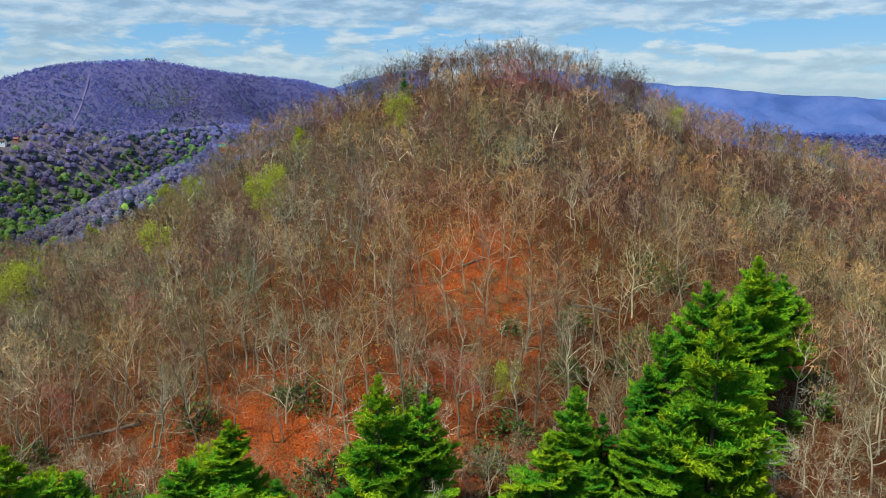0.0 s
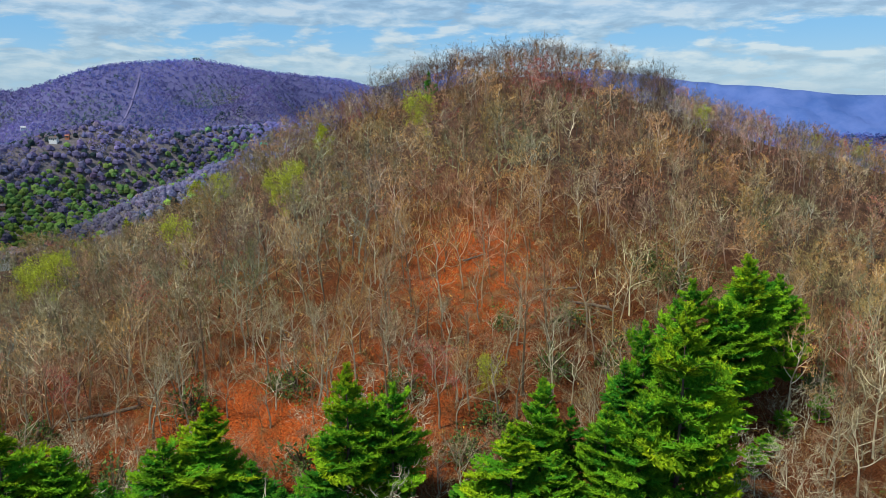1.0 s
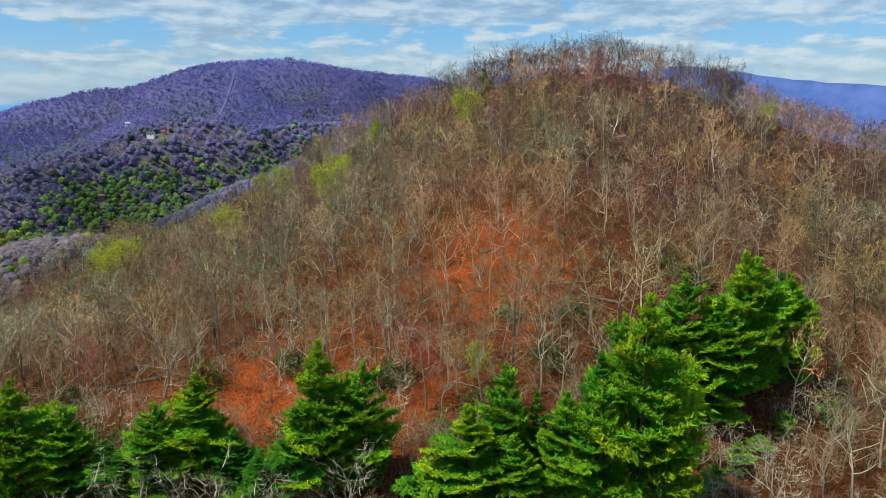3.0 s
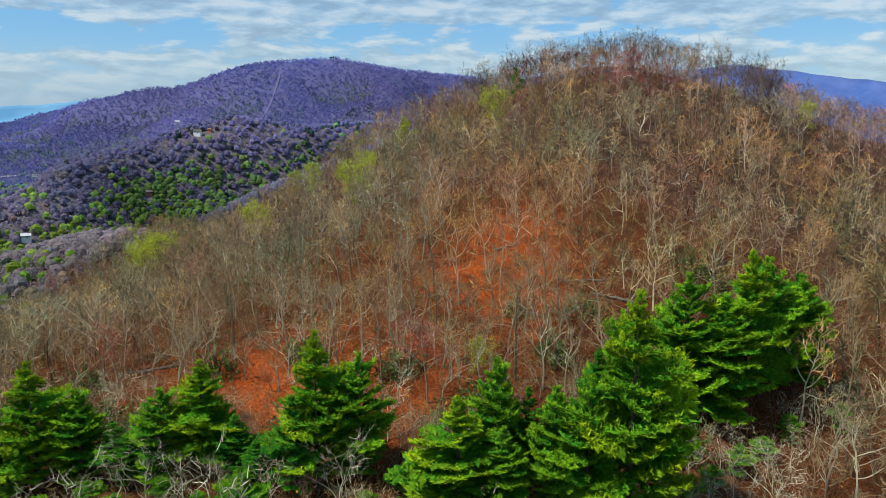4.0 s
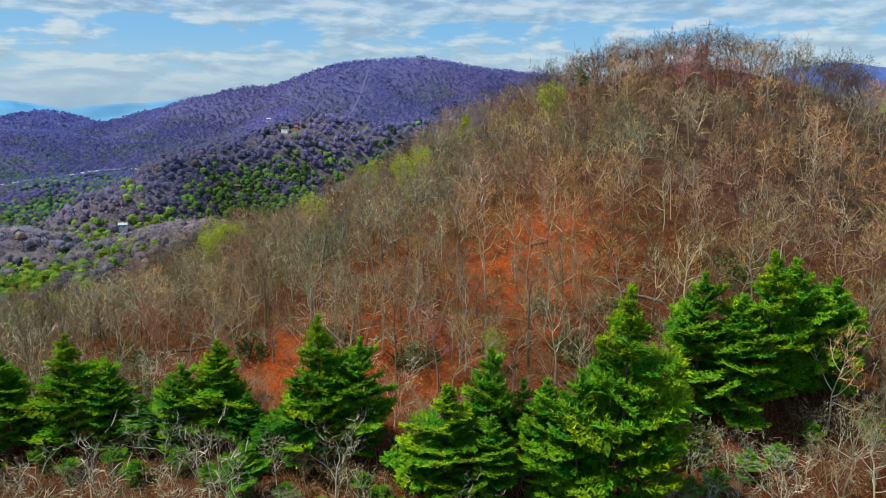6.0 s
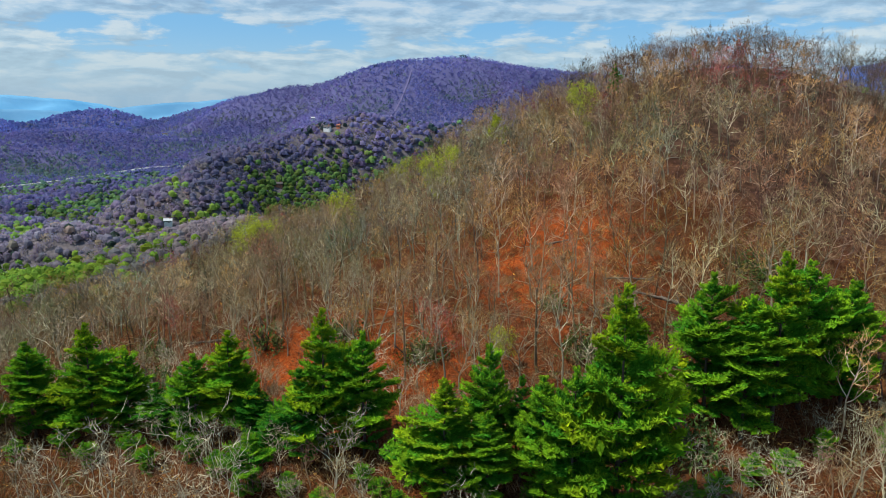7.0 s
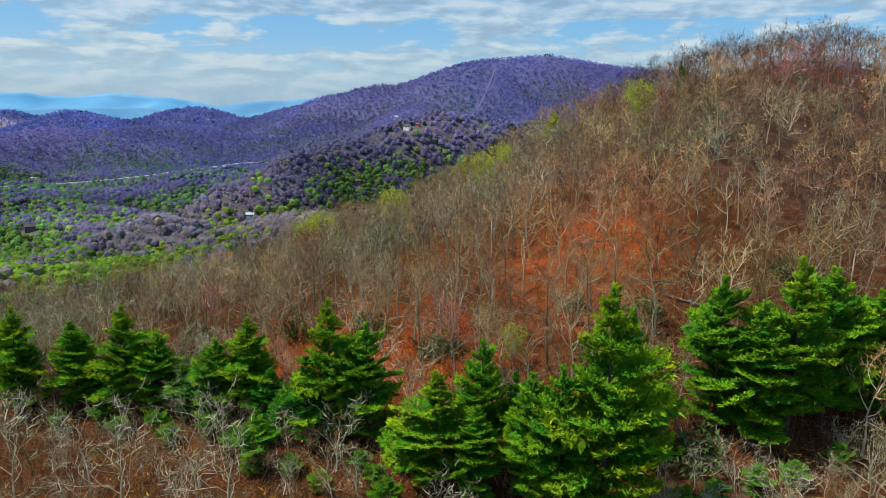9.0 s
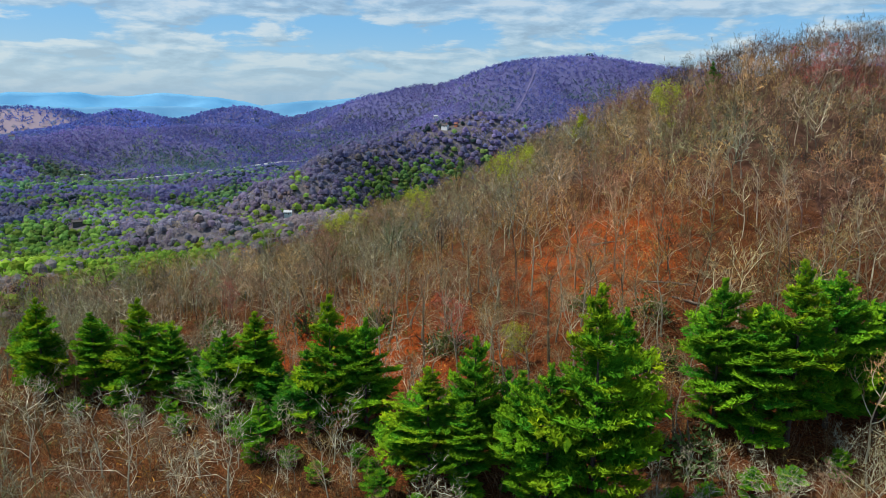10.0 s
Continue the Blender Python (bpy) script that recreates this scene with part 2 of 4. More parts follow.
def roof(x, y, line, slope, w):
    """A ridge: highest along a line of places, falling away to both sides."""
    out = np.full(np.shape(x), -400.0)
    for (x0, y0, z0), (x1, y1, z1) in zip(line, line[1:]):
        dx, dy = x1 - x0, y1 - y0
        t = np.clip(((x - x0) * dx + (y - y0) * dy) / (dx * dx + dy * dy), 0, 1)
        d = np.hypot(x - x0 - t * dx, y - y0 - t * dy)
        out = np.maximum(out, z0 + t * (z1 - z0) - slope * (np.sqrt(d * d + w * w) - w))
    return out


def ridge_distance(x, y, line):
    out = np.full(np.shape(x), 1e6)
    for (x0, y0, _), (x1, y1, _) in zip(line, line[1:]):
        dx, dy = x1 - x0, y1 - y0
        t = np.clip(((x - x0) * dx + (y - y0) * dy) / (dx * dx + dy * dy), 0, 1)
        out = np.minimum(out, np.hypot(x - x0 - t * dx, y - y0 - t * dy))
    return out


CREST_Y = (-200, 0, 45, 78, 104, 138, 155, 207, 249, 310, 345, 380, 430, 520, 700, 1000)
CREST_Z = (-40, -9, -1, 6, 13, 24, 30, 40, 49, 65, 71, 71, 64, 42, -10, -80)
SHOULDER = [(40, 372, 66), (109, 384, 47), (173, 398, 33), (240, 405, 14), (330, 410, -14)]
MOUNT = [(-1211, 1431, 45), (-1144, 1458, 59), (-1046, 1498, 79), (-978, 1513, 82), (-890, 1527, 87), (-851, 1529, 104), (-795, 1536, 127), (-738, 1565, 141), (-667, 1598, 149), (-597, 1636, 147),
         (-531, 1689, 139), (-465, 1752, 131), (-420, 1801, 125), (-374, 1852, 115), (-305, 2078, 94)]
MIDDLE = [(-255, 1160, 38), (-302, 1095, 34), (-390, 1010, 30), (-483, 908, 39), (-533, 817, 12), (-551, 677, -12), (-504, 514, -43), (-462, 412, -48)]
SPUR = [(-302, 1095, 33), (-292, 965, 9), (-300, 860, -12), (-310, 740, -36), (-320, 600, -60)]
VALLEY_HILL = [(-1255, 475, -17), (-1303, 622, -16), (-1344, 764, -15), (-1328, 980, -5), (-1242, 1093, -9), (-1125, 1220, -35)]
KNOBS = ([(-2047, 1146, -25), (-1974, 1273, 16), (-1901, 1383, -18)], [(-1922, 1523, -16), (-1843, 1621, 22), (-1699, 1633, -13)],
         [(-1614, 1577, -9), (-1412, 1635, 32), (-1150, 1594, 67)], [(-2783, 953, -7), (-2637, 1310, 17), (-2546, 1483, -3), (-2490, 1579, -34)],
         [(-215, 330, -14), (-250, 352, -17), (-300, 420, -42)], [(-330, 90, -38), (-330, 190, -30), (-345, 260, -42), (-370, 330, -58)], [(789, 1838, -33), (902, 1785, -11), (1035, 1711, -22), (1194, 1604, -6)])


def crest(y):
    s = sum(np.interp(y + d, CREST_Y, CREST_Z) for d in (-14, -7, 0, 7, 14)) / 5
    return s


def axis(y):
    return np.interp(y, (40, 100, 160, 250, 345, 420), (-2, 2, 10, 14, 26, 40))


def height(x, y):
    x, y = np.asarray(x, float), np.asarray(y, float)
    u = x - axis(y)
    a = 0.06 + 0.38 * smooth(60, 190, y)
    w = 30 + 20 * smooth(270, 340, y)
    a = a * (1 + 0.12 * (x > axis(y)) * smooth(150, 220, y))
    hill = crest(y) - a * (np.sqrt(u * u + w * w) - w) - 0.10 * np.clip(x - 15, 0, 90) * (1 - smooth(90, 200, y))
    hill = hill - 0.03 * np.clip(-x - 60, 0, 400) * (1 - smooth(60, 200, y))
    hill = hill - 0.0045 * np.clip(-u - 90, 0, 120) ** 2 * smooth(240, 300, y)
    hill = higher(hill, roof(x, y, SHOULDER, 0.44, 25), 6)
    hill = hill + fractal(x, y, 38, 3, 5) * 3.5
    z = -76 + fractal(x, y, 420, 3, 9) * 30
    for line, slope, w, spurs in ((MOUNT, 0.42, 60, 0.55), (MIDDLE, 0.36, 20, 0.45), (VALLEY_HILL, 0.27, 35, 0.40), (SPUR, 0.34, 14, 0.15)):
        off = ridge_distance(x, y, line)
        gully = np.abs(fractal(x, y, 330 if spurs > 0.5 else 210, 2, 131)) * 6.0 * np.clip((off - 25) * spurs, 0, 85 * spurs)
        z = higher(z, roof(x, y, line, slope, w) - gully, 14)
    for line in KNOBS:
        z = higher(z, roof(x, y, line, 0.30, 40) - 7, 15)
    away = smooth(350, 700, np.hypot(x, y))
    z = z + away * (fractal(x, y, 170, 4, 21) * 24 + (0.10 - np.abs(fractal(x, y, 230, 3, 71))) * (44 + 70 * (1 - smooth(900, 1300, np.hypot(x, y)))))
    return higher(z, hill, 14)


# ---- building ----
def mesh_of(name, verts, faces, mat, colours=None, flat=True):
    me = bpy.data.meshes.new(name)
    verts, faces = np.asarray(verts, np.float32), np.asarray(faces, np.int32)
    k = faces.shape[1]
    me.vertices.add(len(verts))
    me.vertices.foreach_set("co", verts.ravel())
    me.loops.add(faces.size)
    me.loops.foreach_set("vertex_index", faces.ravel())
    me.polygons.add(len(faces))
    me.polygons.foreach_set("loop_start", np.arange(0, faces.size, k, dtype=np.int32))
    me.polygons.foreach_set("loop_total", np.full(len(faces), k, np.int32))
    me.polygons.foreach_set("use_smooth", np.full(len(faces), not flat))
    if colours is not None:
        at = me.attributes.new("species", "FLOAT_COLOR", "POINT")
        at.data.foreach_set("color", np.c_[np.asarray(colours, np.float32), np.ones(len(verts), np.float32)].ravel())
    me.materials.append(mat)
    me.update()
    me.validate()
    return me


def child(name, me, parent, label="", m=None):
    ob = new(name, me)
    ob.parent = parent
    if m is not None:
        ob.matrix_local = m
    return tagged(ob, label)


class Soup:
    """Triangles gathered with a colour each."""

    def __init__(self):
        self.v, self.f, self.c, self.count = [], [], [], 0

    def put(self, v, f, c):
        v = np.asarray(v, float)
        self.v.append(v)
        self.f.append(np.asarray(f, int) + self.count)
        self.c.append(np.broadcast_to(np.asarray(c, float), (len(v), 3)))
        self.count += len(v)

    def tube(self, pts, radii, sides, c):
        pts = np.asarray(pts, float)
        d = np.gradient(pts, axis=0)
        d /= np.linalg.norm(d, axis=1)[:, None] + 1e-9
        ref = np.array((0.31, 0.95, 0.05)) if abs(d[0][2]) > 0.7 else np.array((0.05, 0.1, 1.0))
        s = np.cross(d, ref)
        s /= np.linalg.norm(s, axis=1)[:, None] + 1e-9
        u = np.cross(s, d)
        a = np.arange(sides) * 2 * np.pi / sides
        ring = np.cos(a)[None, :, None] * s[:, None, :] + np.sin(a)[None, :, None] * u[:, None, :]
        v = (pts[:, None, :] + ring * np.asarray(radii)[:, None, None]).reshape(-1, 3)
        f = []
        for i in range(len(pts) - 1):
            for j in range(sides):
                p, q = i * sides + j, i * sides + (j + 1) % sides
                f += [(p, q, q + sides), (p, q + sides, p + sides)]
        self.put(v, f, c)

    def slivers(self, base, tip, width, c, rng):
        """Thin blades from base to tip, one triangle each."""
        base, tip = np.asarray(base, float), np.asarray(tip, float)
        d = tip - base
        s = np.cross(d, rng.normal(size=d.shape))
        s *= (np.asarray(width) / 2 / (np.linalg.norm(s, axis=1) + 1e-9))[:, None]
        v = np.stack([base - s, base + s, tip], 1).reshape(-1, 3)
        self.put(v, np.arange(len(v)).reshape(-1, 3), np.repeat(np.broadcast_to(c, base.shape), 3, 0))

    def ribbon(self, pts, widths, c, rng):
        """A bent, tapering strip along a line of places."""
        pts = np.asarray(pts, float)
        d = np.gradient(pts, axis=0)
        side = np.cross(d, rng.normal(size=3))
        side *= (np.asarray(widths) / 2 / (np.linalg.norm(side, axis=1) + 1e-9))[:, None]
        n = len(pts)
        v = np.concatenate([(pts - side)[:-1], (pts + side)[:-1], pts[-1:]])
        f = []
        for i in range(n - 2):
            f += [(i, i + n - 1, i + n), (i, i + n, i + 1)]
        f.append((n - 2, 2 * n - 3, 2 * n - 2))
        self.put(v, f, c)

    def arrays(self):
        return np.concatenate(self.v), np.concatenate(self.f), np.concatenate(self.c)


def curve_up(p, d, length, n, lift, rng, wob):
    pts = [np.array(p, float)]
    d = np.array(d, float)
    for i in range(n):
        d = d + np.array((0, 0, lift)) + rng.normal(size=3) * wob
        d /= np.linalg.norm(d)
        pts.append(pts[-1] + d * length / n)
    return np.array(pts)


def along(line, f):
    n = len(line) - 1
    return np.array([np.interp(f * n, np.arange(n + 1), line[:, k]) for k in range(3)])


def bare_tree(seed, tall, shape, counts, detail, bark, twig, twig_w, bud=None, buds=0, bud_size=0.3, stout=1.0):
    """Trunk and crown of a leafless broad-leaved tree: a leader, limbs that rise to a dome, forking branches, sprays of twigs and, where given, opening buds."""
    rng = np.random.default_rng(seed)
    low, leader, spread, crook = shape
    limbs, secs, terts, twigs = counts
    bark, twig = np.array(bark) * (1.12, 1.13, 1.06) * (1.08, 1.08, 1.1)[detail], np.array(twig) * (1.10, 1.12, 1.06) * (0.92, 0.94, 0.95)[detail]
    trunk, crown = Soup(), Soup()
    n = 7
    spine = curve_up((0, 0, -0.8), (0, 0, 1), tall * leader + 0.8, n, 0.12, rng, 0.05 + 0.25 * crook)
    r = tall * 0.0098 * np.linspace(1.25, 0.30, n + 1) ** 0.9
    # trunk colour darkened from the bark's to stand for shade under the crown
    trunk.tube(spine, r, 6 if detail == 2 else 3, bark * (0.55, 0.65, 0.75)[detail])
    bases, tips, cols, wid = [], [], [], []
    ends = []
    turn = rng.uniform(0, 6.28)
    for i in range(limbs):
        g = (i + rng.uniform(0, 0.8)) / limbs
        f = low / leader + (1 - low / leader) * min(1.0, g * 1.08)
        turn += 2.4 + rng.normal() * 0.35
        lift = radians(20 + 46 * g + rng.normal() * 10)
        d = np.array((math.cos(turn) * math.cos(lift), math.sin(turn) * math.cos(lift), math.sin(lift)))
        length = tall * spread * rng.uniform(0.78, 1.22) * (1.12 - 0.42 * g ** 1.5) * (0.75 + 0.5 * min(1, 2.5 * g))
        nl = 5
        limb = curve_up(along(spine, f), d, length, nl, 0.075, rng, crook)
        r0 = stout * max(np.interp(f * n, np.arange(n + 1), r) * 0.55, tall * 0.0034)
        taper = np.linspace(1.0, 0.16, nl + 1)
        if detail:
            crown.tube(limb, (1.25 if detail == 1 else 1.0) * r0 * taper, 4 if detail == 2 else 3, bark)
        else:
            crown.ribbon(limb, 2.9 * r0 * taper, bark, rng)
        for b in range(secs):
            h = 0.22 + 0.78 * (b + rng.uniform(0.1, 0.9)) / secs
            p = along(limb, h)
            way = limb[min(nl, int(h * nl) + 1)] - limb[min(nl - 1, int(h * nl))]
            way = way / np.linalg.norm(way)
            off = np.cross(way, rng.normal(size=3))
            off /= np.linalg.norm(off) + 1e-9
            dd = way * rng.uniform(0.55, 0.95) + off * rng.uniform(0.50, 0.95) + (0, 0, 0.16)
            dd /= np.linalg.norm(dd)
            reach = length * rng.uniform(0.34, 0.56) * (1.1 - 0.35 * h)
            br = curve_up(p, dd, reach, 3, 0.05, rng, crook * 1.4)
            rb = r0 * (1 - 0.7 * h) * 0.62
            if detail == 2:
                crown.tube(br, rb * np.array((1, 0.75, 0.45, 0.12)), 3, 0.72 * bark + 0.28 * twig)
            else:
                crown.ribbon(br, (2.2 if detail else 2.3) * rb * np.array((1, 0.8, 0.55, 0.2)) + twig_w * 0.4, 0.6 * bark + 0.4 * twig, rng)
            for t in range(terts):
                q = along(br, 0.2 + 0.8 * (t + rng.uniform(0, 1)) / terts)
                td = dd * 0.6 + rng.normal(size=3) * 0.55 + (0, 0, 0.20)
                td *= reach * rng.uniform(0.38, 0.62) / np.linalg.norm(td)
                if detail == 2 and crook > 0.3:
                    crown.ribbon(curve_up(q, td / np.linalg.norm(td), np.linalg.norm(td), 3, 0.05, rng, 0.38), twig_w * np.array((1.9, 1.5, 1.1, 0.4)), 0.4 * bark + 0.6 * twig, rng)
                else:
                    bases.append(q), tips.append(q + td), cols.append((0.25 * bark + 0.75 * twig) * rng.uniform(0.85, 1.2)), wid.append(twig_w * 1.35)
                for _ in range(twigs):
                    w = q + td * rng.uniform(0.3, 0.95)
                    e = td / np.linalg.norm(td) * 0.7 + rng.normal(size=3) * 0.5 + (0, 0, 0.16)
                    e *= tall * rng.uniform(0.035, 0.065) / np.linalg.norm(e)
                    bases.append(w), tips.append(w + e), cols.append(twig * rng.uniform(0.75, 1.3)), wid.append(twig_w * rng.uniform(0.7, 1.2))
                ends.append(q + td)
    crown.slivers(bases, tips, np.array(wid), np.array(cols), rng)
    if bud is not None and buds:
        t = np.array(ends)
        q = t[rng.integers(0, len(t), buds)] + rng.normal(size=(buds, 3)) * 0.5
        d = rng.normal(size=(buds, 3))
        d *= (bud_size * rng.uniform(0.6, 1.3, buds) / np.linalg.norm(d, axis=1))[:, None]
        crown.slivers(q, q + d, bud_size * rng.uniform(0.5, 1.0, buds), np.array(bud) * rng.uniform(0.7, 1.3, (buds, 1)), rng)
    return trunk.arrays(), crown.arrays()


def strewn(name, templates, picks, x, y, z, scale, turn, mat, label, category, tint=None, flat=True):
    """One mesh of many copies of the templates (trunk and crown in one), for woods that nobody could count."""
    vs, fs, cs, n = [], [], [], 0
    for k, (v, f, c) in enumerate(templates):
        w = np.nonzero(picks == k)[0]
        if not len(w):
            continue
        ca, sa, s = np.cos(turn[w]), np.sin(turn[w]), scale[w]
        px = (v[None, :, 0] * ca[:, None] - v[None, :, 1] * sa[:, None]) * s[:, None] + x[w][:, None]
        py = (v[None, :, 0] * sa[:, None] + v[None, :, 1] * ca[:, None]) * s[:, None] + y[w][:, None]
        pz = v[None, :, 2] * s[:, None] + z[w][:, None]
        vs.append(np.stack([px, py, pz], -1).reshape(-1, 3))
        fs.append((f[None] + (n + np.arange(len(w)) * len(v))[:, None, None]).reshape(-1, 3))
        cc = np.broadcast_to(c[None], (len(w), *c.shape))
        if tint is not None:
            cc = cc * tint[w][:, None, :]
        cs.append(cc.reshape(-1, 3))
        n += len(w) * len(v)
    ob = new(name, mesh_of(name, np.concatenate(vs), np.concatenate(fs), mat, np.concatenate(cs), flat))
    return tagged(ob, label, category, "", "stuff")


def scatter(rng, x0, x1, y0, y1, gap):
    gx, gy = np.meshgrid(np.arange(x0, x1, gap), np.arange(y0, y1, gap))
    return (gx + rng.uniform(-0.48, 0.48, gx.shape) * gap).ravel(), (gy + rng.uniform(-0.48, 0.48, gy.shape) * gap).ravel()


# ---- the ground, one sheet to the horizon ----
def stretch(lo_fine, hi_fine, step, far, growth):
    mid = list(np.arange(lo_fine, hi_fine + 0.1, step))
    left, right, s = [lo_fine], [hi_fine], step
    while left[-1] > -far or right[-1] < far:
        s *= growth
        left.append(max(-far, left[-1] - min(s, 60))), right.append(min(far, right[-1] + min(s, 60)))
    return np.array(sorted(set(left[1:] + mid + right[1:])))


def build_ground():
    xs, ys = stretch(-220, 220, 5.0, 4900, 1.12), stretch(20, 440, 5.0, 4900, 1.12)
    ys = ys[ys > -700]
    gx, gy = np.meshgrid(xs, ys)
    gz = height(gx, gy)
    v = np.c_[gx.ravel(), gy.ravel(), gz.ravel()]
    i = np.arange(len(v)).reshape(gx.shape)
    f = np.c_[i[:-1, :-1].ravel(), i[:-1, 1:].ravel(), i[1:, 1:].ravel(), i[1:, :-1].ravel()]
    tagged(new("ground", mesh_of("ground", v, f, M_GROUND, None, False)), "wooded hillside ground covered in red-brown leaf litter, hazed blue far off", "ground", "", "structure")
    return xs, ys, gz


XS, YS, GZ = build_ground()


def lie(x, y):
    """Height of the ground sheet itself at a place."""
    x, y = np.asarray(x, float), np.asarray(y, float)
    i, j = np.clip(np.searchsorted(XS, x) - 1, 0, len(XS) - 2), np.clip(np.searchsorted(YS, y) - 1, 0, len(YS) - 2)
    u, v = np.clip((x - XS[i]) / (XS[i + 1] - XS[i]), 0, 1), np.clip((y - YS[j]) / (YS[j + 1] - YS[j]), 0, 1)
    return (GZ[j, i] * (1 - u) + GZ[j, i + 1] * u) * (1 - v) + (GZ[j + 1, i] * (1 - u) + GZ[j + 1, i + 1] * u) * v


def far_ridge(name, line, mat, depth, label):
    """A far mountain chain, an uneven roof-shaped body that stands behind the rest."""
    pts = np.array(line, float)
    d = np.r_[0, np.cumsum(np.hypot(*np.diff(pts[:, :2], axis=0).T))]
    s = np.arange(0, d[-1], 30.0)
    x, y, z = (np.interp(s, d, pts[:, k]) for k in range(3))
    z = np.convolve(np.pad(z, 4, mode="edge"), np.ones(9) / 9, "valid") + fractal(s, s * 0 + pts[0, 0], 160, 4, 3) * 30
    out = np.c_[-x, -y] / np.hypot(x, y)[:, None]
    rows = []
    for k in np.linspace(-1, 1, 41):
        drop = abs(k) ** 0.9
        wob = fractal(s, s * 0 + k * 500, 240, 3, 8) * depth * 0.2 * abs(k)
        px, py = x + out[:, 0] * (depth * k + wob), y + out[:, 1] * (depth * k + wob)
        spur = np.abs(fractal(px, py, 220, 4, 44)) * (z + 110) * (3.0 if depth > 500 else 1.0) * min(1, 4 * abs(k)) * (1 - abs(k))
        rows.append(np.c_[px, py, z - drop * (z + 110) - spur])
    v = np.concatenate(rows)
    i = np.arange(len(v)).reshape(len(rows), -1)
    f = np.c_[i[:-1, :-1].ravel(), i[:-1, 1:].ravel(), i[1:, 1:].ravel(), i[1:, :-1].ravel()]
    tagged(new(name, mesh_of(name, v, f, mat, None, False)), label, "mountain", "", "structure")


far_ridge("backdrop_1", [(-4315, 1042, 41), (-4125, 1649, 50), (-4029, 1875, 61), (-3900, 2134, 78), (-3777, 2350, 50), (-3631, 2572, 73), (-3429, 2842, 47), (-3306, 2987, 6), (-3150, 3130, -70)], M_HAZE_FAR, 380, "mountain chain on the horizon, pale blue from haze")
far_ridge("backdrop_2", [(-3260, 2600, -80), (-3121, 2742, -6), (-3019, 2856, 19), (-2846, 3033, 39), (-2683, 3182, 40), (-2493, 3461, 77), (-2311, 3589, 143), (-2111, 3714, 80)], M_HAZE_MID, 350, "hazy blue mountain with a pointed top")
far_ridge("backdrop_3", [(-3568, 1426, 10), (-3267, 2033, -3), (-3080, 2312, 9), (-2930, 2504, -19)], M_HAZE_MID, 300, "hazy blue lower mountain chain")
far_ridge("backdrop_4", [(231, 2890, 164), (396, 2874, 179), (484, 2862, 189), (589, 2843, 158), (810, 2785, 129), (939, 2638, 101), (1078, 2584, 99), (1268, 2608, 80), (1392, 2544, 82), (1617, 2527, 55), (1843, 2367, 40)], M_HAZE_NEAR, 520, "forested mountain ridge in the distance, deep blue from haze")
far_ridge("backdrop_5", [(2067, 3771, 59), (2275, 3649, 99), (2636, 3397, 94)], M_HAZE_FAR, 300, "mountain beyond the ridge, pale blue from haze")
far_ridge("backdrop_6", [(-536, 3155, 105), (-297, 3186, 180), (-55, 3200, 199)], M_HAZE_NEAR, 300, "mountain shoulder behind the hill, blue from haze")

# ---- pines along the foot of the hill ----
def bough_mesh(seed, shoots, needles, size, deep, bright):
    """A white-pine bough one metre long: stem, side shoots and soft needle tufts that stand up from it in plumes."""
    rng = np.random.default_rng(seed)
    s = Soup()
    wood = (0.10, 0.07, 0.05)
    s.tube([(0, 0, 0), (0.5, 0, 0.03), (1, 0, 0.13)], (0.014, 0.010, 0.004), 3, wood)
    # sunlit tips and shaded inner needles are painted in, varied per bough
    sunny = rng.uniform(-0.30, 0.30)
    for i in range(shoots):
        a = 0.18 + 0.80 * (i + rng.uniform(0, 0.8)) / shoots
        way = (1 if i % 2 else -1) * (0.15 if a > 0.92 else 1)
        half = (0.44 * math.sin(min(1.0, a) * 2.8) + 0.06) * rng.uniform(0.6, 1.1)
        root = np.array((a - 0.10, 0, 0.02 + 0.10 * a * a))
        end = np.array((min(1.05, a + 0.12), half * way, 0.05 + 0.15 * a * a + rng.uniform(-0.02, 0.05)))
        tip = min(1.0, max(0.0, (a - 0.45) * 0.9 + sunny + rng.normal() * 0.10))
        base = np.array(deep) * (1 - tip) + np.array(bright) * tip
        # the plume's inner mass of needles
        line, fat = end - root, 0.14 * np.linalg.norm(end - root) + 0.02
        across = np.cross(line, (0, 0, 1))
        across *= fat / (np.linalg.norm(across) + 1e-9)
        rise = np.array((0, 0, fat * 0.55))
        m = root + line * 0.62
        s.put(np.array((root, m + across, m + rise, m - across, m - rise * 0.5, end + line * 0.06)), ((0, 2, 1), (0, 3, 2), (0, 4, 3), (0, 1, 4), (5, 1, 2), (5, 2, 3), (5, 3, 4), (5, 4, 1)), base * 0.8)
        k = needles
        g = rng.uniform(0.15, 1.0, k)
        q = root + line * g[:, None] + across * rng.uniform(-2.2, 2.2, (k, 1)) * np.sin(g * 3.0)[:, None] + rise * rng.uniform(-0.6, 2.2, (k, 1))
        d = rng.normal(size=(k, 3)) * 0.75 + line / np.linalg.norm(line) * 0.6 + (0.2, 0, 0.55)
        d *= (size * rng.uniform(0.8, 1.5, k) / np.linalg.norm(d, axis=1))[:, None]
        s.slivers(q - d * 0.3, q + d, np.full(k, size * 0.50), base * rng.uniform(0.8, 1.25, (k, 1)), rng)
    v, f, c = s.arrays()
    return mesh_of("bough", v, f, M_NEEDLE, c)


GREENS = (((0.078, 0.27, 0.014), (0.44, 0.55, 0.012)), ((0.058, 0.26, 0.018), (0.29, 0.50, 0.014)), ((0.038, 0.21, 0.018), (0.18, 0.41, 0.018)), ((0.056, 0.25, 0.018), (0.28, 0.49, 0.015)))
